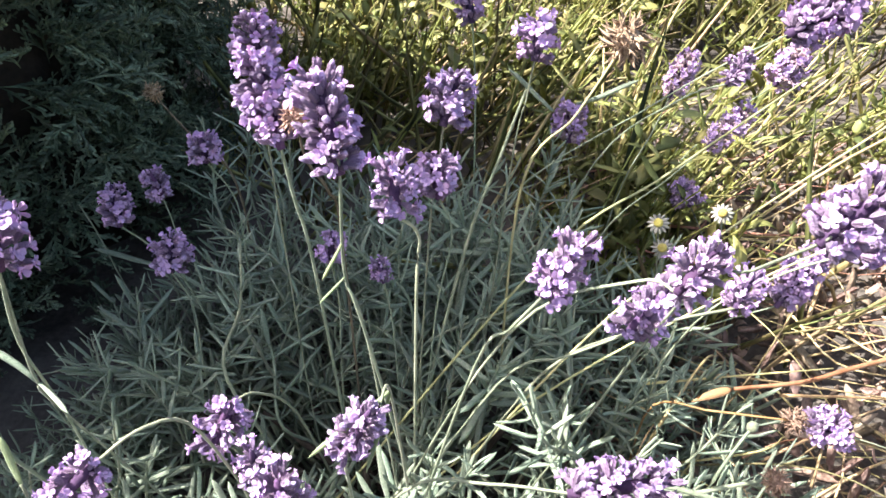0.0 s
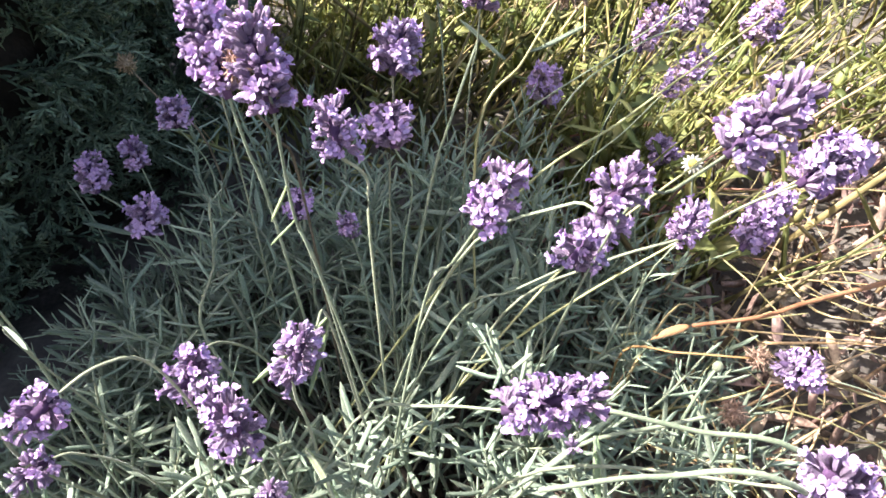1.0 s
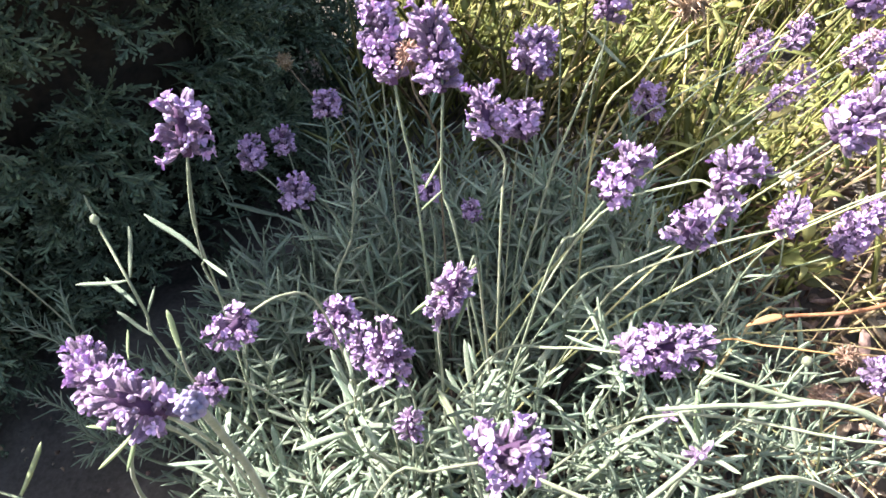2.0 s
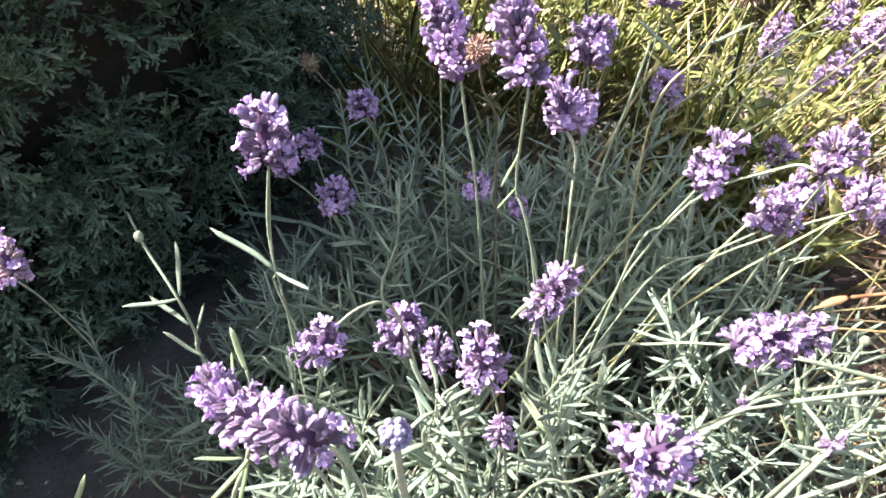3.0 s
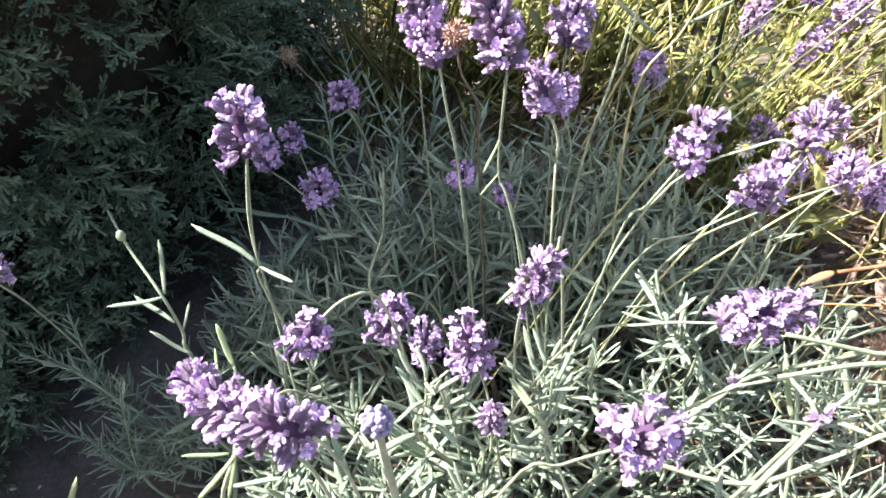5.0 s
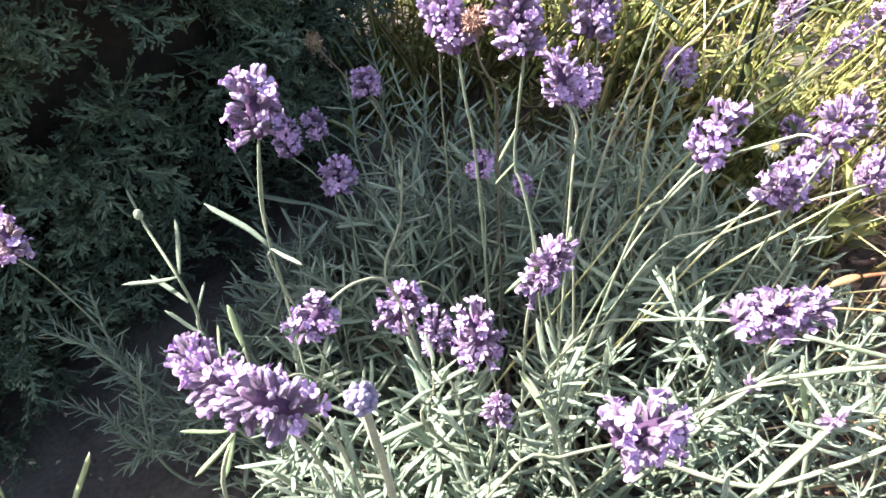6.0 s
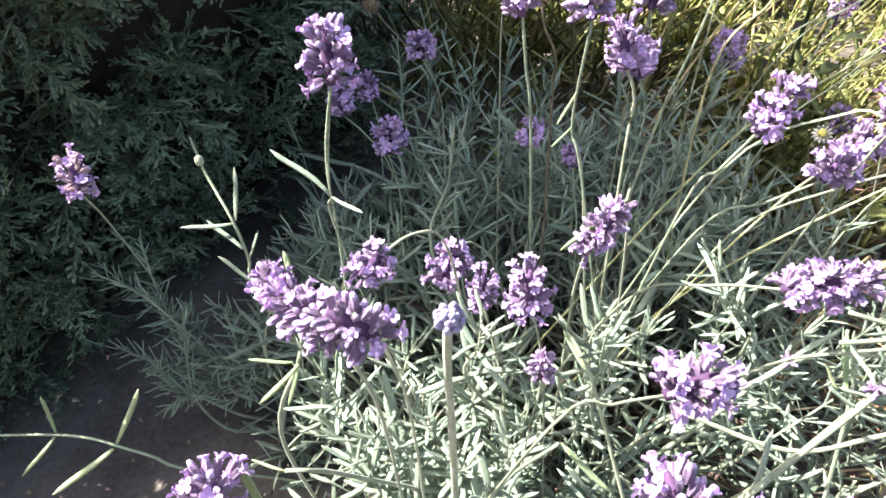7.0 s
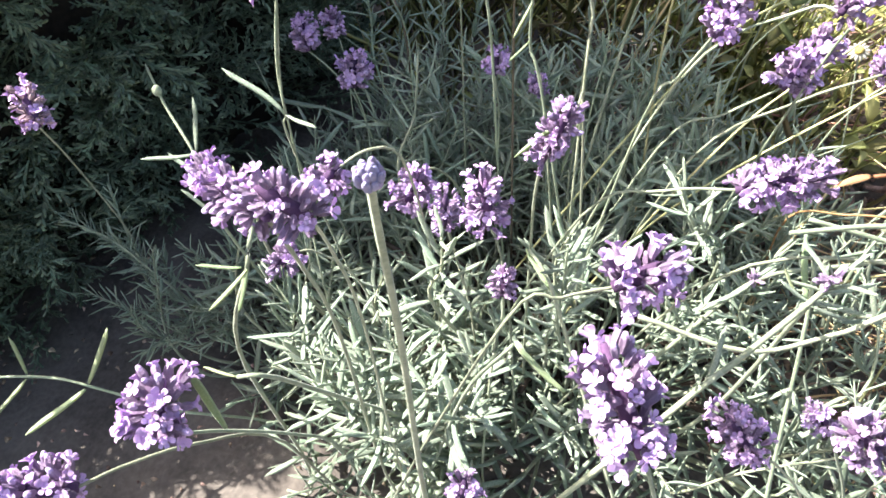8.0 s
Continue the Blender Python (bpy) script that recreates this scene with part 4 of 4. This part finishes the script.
shoot((-0.263, 0.299, 0.09), (-0.01, -0.03, 0.05), 0.07, nodes=12, leaf=0.023, pairs=True)
shoot((-0.277, 0.268, 0.06), (-0.01, -0.04, 0.03), 0.07, nodes=12, leaf=0.023, pairs=True)
shoot((-0.087, 0.198, 0.2), (-0.006, -0.001, 0.055), 0.075, nodes=10, leaf=0.034, spread=0.95, tuft=0.3)
shoot((-0.062, 0.169, 0.2), (0.003, -0.012, 0.055), 0.075, nodes=10, leaf=0.034, spread=0.95, tuft=0.3)
shoot((-0.117, 0.213, 0.2), (-0.016, 0.005, 0.055), 0.075, nodes=10, leaf=0.034, spread=0.95, tuft=0.3)
shoot((-0.124, 0.166, 0.2), (-0.019, -0.014, 0.055), 0.075, nodes=10, leaf=0.034, spread=0.95, tuft=0.3)
shoot((-0.042, 0.193, 0.2), (0.01, -0.003, 0.055), 0.075, nodes=10, leaf=0.034, spread=0.95, tuft=0.3)
shoot((-0.031, 0.157, 0.2), (0.014, -0.017, 0.055), 0.075, nodes=10, leaf=0.034, spread=0.95, tuft=0.3)
shoot((-0.087, 0.142, 0.195), (-0.006, -0.023, 0.055), 0.075, nodes=10, leaf=0.034, spread=0.95, tuft=0.3)
shoot((-0.116, 0.182, 0.205), (-0.016, -0.007, 0.055), 0.075, nodes=10, leaf=0.034, spread=0.95, tuft=0.3)
bare_stalk(((-0.245, 0.299, 0.284), (-0.239, 0.294, 0.273), (-0.222, 0.279, 0.254), (-0.219, 0.278, 0.224), (-0.222, 0.282, 0.186)), (((-0.222, 0.279, 0.254), (-0.252, 0.27, 0.252)), ((-0.221, 0.28, 0.255), (-0.222, 0.303, 0.278)), ((-0.215, 0.269, 0.243), (-0.245, 0.284, 0.251)), ((-0.219, 0.278, 0.224), (-0.213, 0.285, 0.243)), ((-0.217, 0.275, 0.206), (-0.242, 0.281, 0.218)), ((-0.245, 0.3, 0.284), (-0.252, 0.307, 0.296))), bud=0.0045)
bare_stalk(((-0.416, 0.181, 0.117), (-0.385, 0.188, 0.116), (-0.354, 0.194, 0.115), (-0.331, 0.197, 0.112), (-0.311, 0.197, 0.107), (-0.293, 0.201, 0.092), (-0.278, 0.208, 0.067)), (((-0.355, 0.195, 0.116), (-0.359, 0.208, 0.144)), ((-0.355, 0.193, 0.114), (-0.368, 0.166, 0.105)), ((-0.313, 0.198, 0.109), (-0.294, 0.226, 0.139)), ((-0.315, 0.195, 0.106), (-0.346, 0.162, 0.096))), fresh=1)
bare_stalk(((-0.131, 0.249, 0.378), (-0.139, 0.249, 0.336), (-0.141, 0.248, 0.312), (-0.145, 0.256, 0.277)), (((-0.141, 0.248, 0.312), (-0.167, 0.255, 0.338)), ((-0.141, 0.248, 0.312), (-0.118, 0.234, 0.309))), wide=0.9, thick=0.0006)
bare_stalk(((-0.02, 0.301, 0.386), (-0.025, 0.311, 0.321), (-0.016, 0.305, 0.285)), (((-0.025, 0.311, 0.321), (-0.035, 0.298, 0.316)), ((-0.024, 0.308, 0.345), (-0.033, 0.302, 0.328))), fresh=1, wide=0.8, thick=0.0008)
bare_stalk(((0.003, 0.233, 0.338), (0.005, 0.243, 0.333), (0.009, 0.249, 0.256)), (((0.005, 0.243, 0.333), (-0.022, 0.226, 0.311)), ((0.005, 0.243, 0.331), (-0.002, 0.226, 0.306))), fresh=1, wide=0.65, thick=0.0006)
bare_stalk(((0.051, 0.131, 0.268), (0.071, 0.147, 0.278), (0.103, 0.173, 0.296), (0.109, 0.178, 0.306)), (((0.1, 0.17, 0.294), (0.12, 0.17, 0.288)), ((0.061, 0.138, 0.273), (0.072, 0.159, 0.289))), thick=0.0013, node=((0.107, 0.176, 0.303), 0.0065))
shoot((0.110, 0.180, 0.307), (0.005, -0.001, 0.026), 0.026, nodes=6, leaf=0.020, spread=0.8)
bare_stalk(((0.073, 0.255, 0.147), (0.115, 0.278, 0.187), (0.168, 0.294, 0.19), (0.214, 0.307, 0.191)), (((0.114, 0.277, 0.187), (0.085, 0.259, 0.176)), ((0.115, 0.279, 0.188), (0.143, 0.296, 0.198))), thick=0.0014, node=((0.114, 0.278, 0.188), 0.0055))
bare_stalk(((0.037, 0.175, 0.27), (0.085, 0.172, 0.257), (0.123, 0.184, 0.26), (0.161, 0.197, 0.263)), (), thick=0.0012)
bare_stalk(((-0.039, 0.152, 0.225), (-0.015, 0.144, 0.281)), (((0.008, 0.134, 0.267), (-0.015, 0.144, 0.281)),), fresh=1)
bare_stalk(((-0.017, 0.236, 0.242), (-0.008, 0.229, 0.234), (0.003, 0.213, 0.217)), (((0.002, 0.219, 0.223), (-0.018, 0.236, 0.242)),), fresh=1)
bare_stalk(((-0.102, 0.132, 0.248), (-0.11, 0.112, 0.287), (-0.121, 0.11, 0.287)), (((-0.121, 0.11, 0.287), (-0.135, 0.11, 0.291)), ((-0.132, 0.103, 0.256), (-0.14, 0.11, 0.292))), fresh=1)
bare_stalk(((-0.294, 0.519, 0.162), (-0.285, 0.515, 0.13), (-0.27, 0.505, 0.07)), (), thick=0.0006)
bare_stalk(((-0.215, 0.47, 0.152), (-0.205, 0.468, 0.13), (-0.20, 0.466, 0.09)), (((-0.215, 0.47, 0.15), (-0.275, 0.497, 0.137)), ((-0.215, 0.47, 0.15), (-0.165, 0.455, 0.143))), thick=0.0007, wide=0.7)
bare_stalk(((-0.119, 0.154, 0.332), (-0.12, 0.141, 0.319), (-0.144, 0.146, 0.245)), (((-0.12, 0.141, 0.319), (-0.122, 0.127, 0.306)), ((-0.12, 0.14, 0.318), (-0.134, 0.125, 0.308)), ((-0.126, 0.159, 0.339), (-0.129, 0.167, 0.348)), ((-0.122, 0.14, 0.319), (-0.139, 0.137, 0.32))), fresh=1)
bare_stalk(((0.12, 0.214, 0.247), (0.115, 0.232, 0.267), (0.115, 0.235, 0.27)), (((0.118, 0.213, 0.247), (0.115, 0.234, 0.269)), ((0.113, 0.214, 0.25), (0.105, 0.222, 0.259))), fresh=1, wide=1.2)
bare_stalk(((-0.168, 0.236, 0.246), (-0.166, 0.234, 0.225), (-0.160, 0.240, 0.19)), (((-0.168, 0.236, 0.246), (-0.176, 0.25, 0.266)),), fresh=1, wide=1.4)
bare_stalk(((0.087, 0.181, 0.322), (0.127, 0.188, 0.323), (0.178, 0.189, 0.316)), (), thick=0.0011)
bare_stalk(((0.121, 0.254, 0.262), (0.162, 0.251, 0.253), (0.216, 0.247, 0.241)), (), thick=0.0013)
bare_stalk(((0.055, 0.448, 0.341), (0.041, 0.416, 0.309), (0.025, 0.401, 0.252)), (((0.07, 0.439, 0.331), (0.045, 0.454, 0.348)), ((0.083, 0.443, 0.334), (0.115, 0.45, 0.339))), thick=0.0009)
bare_stalk(((0.279, 0.426, 0.282), (0.197, 0.402, 0.243), (0.083, 0.361, 0.176)), (), thick=0.0008, dry=1)
bare_stalk(((0.285, 0.485, 0.313), (0.161, 0.41, 0.257), (0.095, 0.363, 0.219)), (), thick=0.0008, dry=1)
bare_stalk(((0.225, 0.493, 0.33), (0.141, 0.44, 0.29), (0.074, 0.398, 0.257)), (), thick=0.0008, dry=1)
seed_ball((0.233, 0.354, 0.175), 0.0095, ((0.233, 0.354, 0.175), (0.217, 0.354, 0.176), (0.185, 0.36, 0.17), (0.154, 0.376, 0.146)), 'rust')
seed_ball((0.101, 0.431, 0.38), 0.015, ((0.101, 0.431, 0.38), (0.08, 0.415, 0.345), (0.055, 0.412, 0.293)), 'straw')
seed_ball((-0.191, 0.497, 0.289), 0.008, ((-0.191, 0.497, 0.289), (-0.179, 0.489, 0.279), (-0.163, 0.479, 0.268), (-0.137, 0.473, 0.232)), 'dark')
seed_ball((-0.047, 0.343, 0.384), 0.0085, ((-0.047, 0.343, 0.384), (-0.045, 0.342, 0.362), (-0.038, 0.347, 0.34), (-0.040, 0.37, 0.29)), 'dark')
seed_ball((0.199, 0.294, 0.204), 0.009, ((0.199, 0.294, 0.204), (0.207, 0.29, 0.171), (0.214, 0.287, 0.124)), 'straw')
bud_stalk((0.209, 0.352, 0.168), 0.0036, ((0.209, 0.352, 0.168), (0.196, 0.338, 0.154), (0.187, 0.327, 0.13), (0.19, 0.327, 0.086)))
dry_leaf((0.181, 0.34, 0.221), (0.157, 0.333, 0.215), ((0.181, 0.34, 0.221), (0.219, 0.346, 0.224), (0.243, 0.353, 0.229), (0.277, 0.367, 0.227)))
daisy((0.165, 0.508, 0.193), 0.009, (0.183, 0.501, 0.128))
daisy((0.169, 0.495, 0.18), 0.009, (0.187, 0.487, 0.113))
daisy((0.212, 0.517, 0.199), 0.009, (0.232, 0.511, 0.134))


# ---- leafy shoots of the bush ----
def canopy(x, y):
    """Height of the bush's leafy surface, or 0 outside it."""
    e = ((x + 0.02) / 0.27) ** 2 + ((y - 0.40) / 0.25) ** 2
    f = ((x - 0.14) / 0.17) ** 2 + ((y - 0.28) / 0.15) ** 2
    if min(e, f) > 1:
        return 0.0
    hollow = 0.07 * math.exp(-((x + 0.03) / 0.10) ** 2 - ((y - 0.335) / 0.045) ** 2)
    bumps = 0.03 * noise.noise(Vector((x * 14, y * 14, 4.2)))
    return 0.06 - hollow + bumps + max(0.125 * max(0, 1 - e) ** 0.5, 0.11 * max(0, 1 - f) ** 0.5)


def scatter_shoots():
    made, tries, spots = 0, 0, []
    while made < 150 and tries < 8000:
        tries += 1
        x, y = rng.uniform(-0.29, 0.31), rng.uniform(0.13, 0.64)
        z = canopy(x, y)
        gap = 0.031 if y < 0.34 and x > 0 else 0.024
        if z == 0 or any((x - a) ** 2 + (y - b) ** 2 < gap ** 2 for a, b in spots):
            continue
        spots.append((x, y))
        if abs(x + 0.02) < 0.10 and abs(y - 0.335) < 0.04 and rng.random() < 0.5:
            continue
        lean = np.array([x - CROWN[0], y - CROWN[1], 0]) * 2.4
        d = unit(lean + np.array([0, 0, 0.8]) + rng.normal(0, 0.34, 3))
        shoot((x, y, z + rng.normal(0, 0.02)), d, rng.uniform(0.08, 0.13), int(rng.integers(7, 11)), rng.uniform(0.029, 0.041) * (1.18 if y > 0.42 else 1.05), rng.uniform(0.8, 1.3), pairs=True)
        made += 1


scatter_shoots()


def inner_foliage():
    """The lower leaves inside the bush, too many to count; their colour is darkened as shade."""
    leaf_shapes = [blade(0.135, 0.06, b, s, 4, 0.7, 0.03) for b, s in ((0.1, 0.03), (-0.12, -0.04), (0.2, 0.0))]
    pieces = []
    for _ in range(640):
        x, y = rng.uniform(-0.27, 0.25), rng.uniform(0.10, 0.60)
        top = canopy(x, y)
        if not top or (x > 0 and y < 0.34 and rng.random() < 0.6):
            continue
        z = rng.uniform(0.03, 0.65) * top
        d = unit([(x - CROWN[0]) * 2.5 + rng.normal(0, 0.3), (y - CROWN[1]) * 2.5 + rng.normal(0, 0.3), 0.8])
        a = axes(d)
        pieces.append(tube([np.array([x, y, z]) - d * 0.05, np.array([x, y, z]) + d * 0.03], 0.0009, 4))
        for i in range(8):
            w = i * 2.4
            out = math.cos(w) * a[1] + math.sin(w) * a[2]
            dd = unit(out + d * rng.uniform(0.3, 0.9))
            pieces.append(moved(leaf_shapes[i % 3], placed(np.array([x, y, z]) + d * (-0.05 + 0.01 * i), dd, d, rng.uniform(0.02, 0.034))))
    ob = new("lavender_inner_leaves", mesh_of("lavender_inner_leaves", *joined(pieces), LEAF_MASS_SHADED))
    tagged(ob, "inner mass of narrow grey lavender leaves, coloured darker for shade", "foliage", kind="stuff")
    pieces = []
    for _ in range(34):
        w, r = rng.uniform(0, 6.28), rng.uniform(0.03, 0.2)
        end = CROWN + np.array([math.cos(w) * r, math.sin(w) * r, rng.uniform(0.05, 0.11)])
        pieces.append(tube(curve([CROWN + rng.normal(0, 0.02, 3) * (1, 1, 0) - (0, 0, 0.01), (CROWN + end) / 2 + rng.normal(0, 0.012, 3), end], 9), np.linspace(0.0045, 0.002, 9), 6))
    tagged(new("lavender_woody_base", mesh_of("lavender_woody_base", *joined(pieces), WOOD)), "dark woody branching base of the lavender bush", "plant base", kind="stuff")


inner_foliage()


# ---- weeds, grass and straw behind the bush ----
def hedge_side(x, y):
    """True where the hedge stands."""
    return x < -0.27 and y < 1.05


def weeds():
    ovals = [oval(4, w, b) for w, b in ((0.40, 0.12), (0.30, 0.25), (0.5, 0.05))]
    lances = [blade(0.16, 0.03, b, s, 4, 0.15, 0.04) for b, s in ((0.25, 0.08), (-0.2, -0.1), (0.5, 0.0))]
    pieces = []
    for n in range(2100):
        x, y = rng.uniform(-0.3, 0.85), rng.uniform(0.56, 1.45)
        if n % 3 == 1:
            x, y = rng.uniform(-0.27, 0.25), rng.uniform(0.6, 1.2)
        if hedge_side(x, y) or (y < 0.68 and x < 0.12) or (y < 0.8 and x > 0.3 and rng.random() < 0.75):
            continue
        # patches of growth with bare gaps between them
        if noise.noise(Vector((x * 7, y * 7, 1.7))) < rng.normal(-0.06, 0.14):
            continue
        tall = rng.uniform(0.07, 0.24)
        d = unit([rng.normal(0.12, 0.3), rng.normal(-0.05, 0.25), 1.0])
        root = np.array([x, y, -0.01])
        top = root + d * tall + np.array([0.12 * tall, 0, 0])
        line = curve([root, root + d * tall * 0.55, top], 6)
        pieces.append(tube(line, np.linspace(0.0015, 0.0006, 6), 4))
        a = axes(d)
        broad = rng.random()
        kinds, count, low, high = (ovals, 9, 0.010, 0.024) if broad < 0.55 else (lances, 8, 0.03, 0.06)
        if broad > 0.78:
            kinds, count, low, high = ovals, 6, 0.024, 0.045
        for i in range(count):
            t = 0.2 + 0.8 * (i + rng.uniform(-0.3, 0.3)) / count
            w = i * 2.4 + n
            out = math.cos(w) * a[1] + math.sin(w) * a[2]
            dd = unit(out + d * rng.uniform(0.0, 1.1) + rng.normal(0, 0.25, 3))
            p = line[min(5, max(0, int(t * 5.9)))]
            pieces.append(moved(kinds[i % 3], placed(p, dd, d, rng.uniform(low, high) * (1.15 - 0.5 * t))))
    ob = new("weed_patch", mesh_of("weed_patch", *joined(pieces), WEED))
    tagged(ob, "sunlit yellow-green weeds with small leaves behind the lavender", "weeds", kind="stuff")


def grass():
    shapes = [blade(0.05, 0.012, b, s, 5, 0.1, 0.02) for b, s in ((0.25, 0.1), (0.5, -0.1), (0.1, 0.2), (-0.3, 0.0))]
    pieces = []
    for n in range(4600):
        x, y = rng.uniform(-0.35, 1.2), rng.uniform(0.54, 1.9)
        if n % 6 == 0:
            # beyond the end of the hedge
            x, y = rng.uniform(-1.3, 0.1), rng.uniform(1.1, 2.6)
        if n > 2400:
            # the meadow beyond
            x, y = rng.uniform(-0.6, 3.2), rng.uniform(-1.2, 3.4)
            if x < 0.75 and y < 1.5:
                continue
        if hedge_side(x, y) or (y < 0.66 and x < 0.1) or (x > 0.1 and y < 1.2 and rng.random() < 0.7):
            continue
        d = unit([rng.normal(0.2, 0.4), rng.normal(-0.1, 0.35), 1.0])
        s = rng.uniform(0.10, 0.28)
        pieces.append(moved(shapes[n % 4], placed((x, y, -0.01), d, rng.normal(0, 1, 3), (s, s * rng.uniform(0.2, 0.65), s))))
    tagged(new("grass_patch", mesh_of("grass_patch", *joined(pieces), GRASS)), "long thin green grass blades behind the lavender", "grass", kind="stuff")
    short = [blade(0.10, 0.02, b, s, 3, 0.1, 0.02) for b, s in ((0.3, 0.1), (0.6, -0.1), (-0.4, 0.1))]
    field = []
    for n in range(9000):
        x, y = rng.uniform(-4.5, 4.5), rng.uniform(-3.5, 5.5)
        near = abs(x) < 0.95 and -0.75 < y < 1.6
        if near or (-1.5 < x < -0.2 and -0.6 < y < 1.3):
            continue
        d = unit([rng.normal(0.2, 0.5), rng.normal(-0.1, 0.5), 0.8])
        s = rng.uniform(0.10, 0.30)
        field.append(moved(short[n % 3], placed((x, y, -0.02), d, rng.normal(0, 1, 3), s)))
    tagged(new("rough_lawn", mesh_of("rough_lawn", *joined(field), GRASS)), "rough dry grass of the garden round the bed", "grass", kind="stuff")
    pieces = []
    for n in range(290):
        x, y = rng.uniform(-0.1, 1.1), rng.uniform(0.42, 1.5)
        if hedge_side(x, y) or (x < 0.1 and y < 0.6):
            continue
        # stalks lean over to the open, sunny side
        d = unit([rng.normal(0.8, 0.3), rng.normal(0.35, 0.3), rng.uniform(0.2, 0.9)])
        s = rng.uniform(0.12, 0.34)
        root = np.array([x, y, rng.uniform(-0.01, 0.05)])
        sag = np.array([0, 0, -0.15 * s])
        line = curve([root, root + d * s * 0.5 - sag * 0.4 + rng.normal(0, 0.008, 3), root + d * s + sag * 0.4], 7)
        pieces.append(tube(line, np.linspace(0.0017, 0.0008, 7) * rng.uniform(0.6, 1.5), 4))
    tagged(new("straw_stalks", mesh_of("straw_stalks", *joined(pieces), STRAW)), "tangled pale dry stalks leaning over the weeds", "straw", kind="stuff")


def dry_side():
    """Flattened dry stalks and leaf litter on the sunny side of the bush."""
    pieces = []
    for n in range(62):
        x, y = rng.uniform(0.12, 0.36), rng.uniform(0.22, 0.66)
        d = unit([1.0, rng.normal(0.0, 1.1), rng.normal(0.05, 0.25)])
        s = rng.uniform(0.07, 0.26)
        root = np.array([x, y, rng.uniform(0.01, 0.10)])
        bow = np.cross(d, rng.normal(0, 1, 3)) * s * rng.uniform(0.02, 0.2)
        line = curve([root, root + d * s * 0.5 + bow, root + d * s - np.array([0, 0, rng.uniform(0.0, 0.04)])], 9)
        line[:, 2] = np.maximum(line[:, 2], 0.004)
        pieces.append(tube(line, np.linspace(0.0012, 0.0005, 9) * rng.uniform(0.6, 1.4), 4))
    tagged(new("dry_stalk_tangle", mesh_of("dry_stalk_tangle", *joined(pieces), STRAW)), "flattened tangle of straw-coloured lavender stalks beside the bush", "dry stalks", kind="stuff")
    pieces = []
    for n in range(38):
        x, y = rng.uniform(0.12, 0.5), rng.uniform(0.24, 0.75)
        d = unit([1.0, rng.normal(0.0, 0.7), rng.normal(0.08, 0.2)])
        s = rng.uniform(0.06, 0.24)
        root = np.array([x, y, rng.uniform(0.01, 0.08)])
        bow = np.cross(d, rng.normal(0, 1, 3)) * s * rng.uniform(0.02, 0.25)
        line = curve([root, root + d * s * 0.5 + bow, root + d * s], 9)
        line[:, 2] = np.maximum(line[:, 2], 0.004)
        pieces.append(tube(line, np.linspace(0.0013, 0.0005, 9) * rng.uniform(0.6, 1.3), 4))
    tagged(new("rusty_stalk_tangle", mesh_of("rusty_stalk_tangle", *joined(pieces), RUST_MASS)), "thin rust-brown dead stalks lying over the litter", "dry stalks", kind="stuff")
    curls = [blade(w, 0.03, b, c, 5, 0.3, 0.25) for w, b, c in ((0.3, 0.7, 0.2), (0.22, 1.0, -0.3), (0.4, 0.5, 0.1))]
    pieces = []
    for n in range(900):
        x, y = rng.uniform(0.12, 0.62), rng.uniform(0.26, 0.85)
        d = unit([rng.normal(), rng.normal(), rng.normal(0.1, 0.4)])
        pieces.append(moved(curls[n % 3], placed((x, y, rng.uniform(0.004, 0.035)), d, (rng.normal(0, 0.6), rng.normal(0, 0.6), 1), rng.uniform(0.012, 0.034))))
    tagged(new("curled_leaf_litter", mesh_of("curled_leaf_litter", *joined(pieces), LITTER)), "curled dead leaves in pinkish brown and bleached straw", "litter", kind="stuff")
    shapes = [oval(4, w, b) for w, b in ((0.6, 0.35), (0.4, 0.5), (0.8, 0.25))]
    pieces = []
    for n in range(2400):
        x, y = rng.uniform(0.1, 0.75), rng.uniform(0.25, 0.9)
        fine = rng.random() < 0.22
        if fine:
            x, y = rng.uniform(-0.5, 0.1), rng.uniform(0.0, 0.4)
        d = unit([rng.normal(), rng.normal(), rng.normal(0, 0.35)])
        s = rng.uniform(0.003, 0.007) if fine else rng.uniform(0.004, 0.02)
        pieces.append(moved(shapes[n % 3], placed((x, y, rng.uniform(0.0, 0.016)), d, (rng.normal(0, 0.5), rng.normal(0, 0.5), 1), s)))
    tagged(new("leaf_litter", mesh_of("leaf_litter", *joined(pieces), LITTER)), "brown and bleached leaf litter on the soil", "litter", kind="stuff")


weeds()
grass()
dry_side()
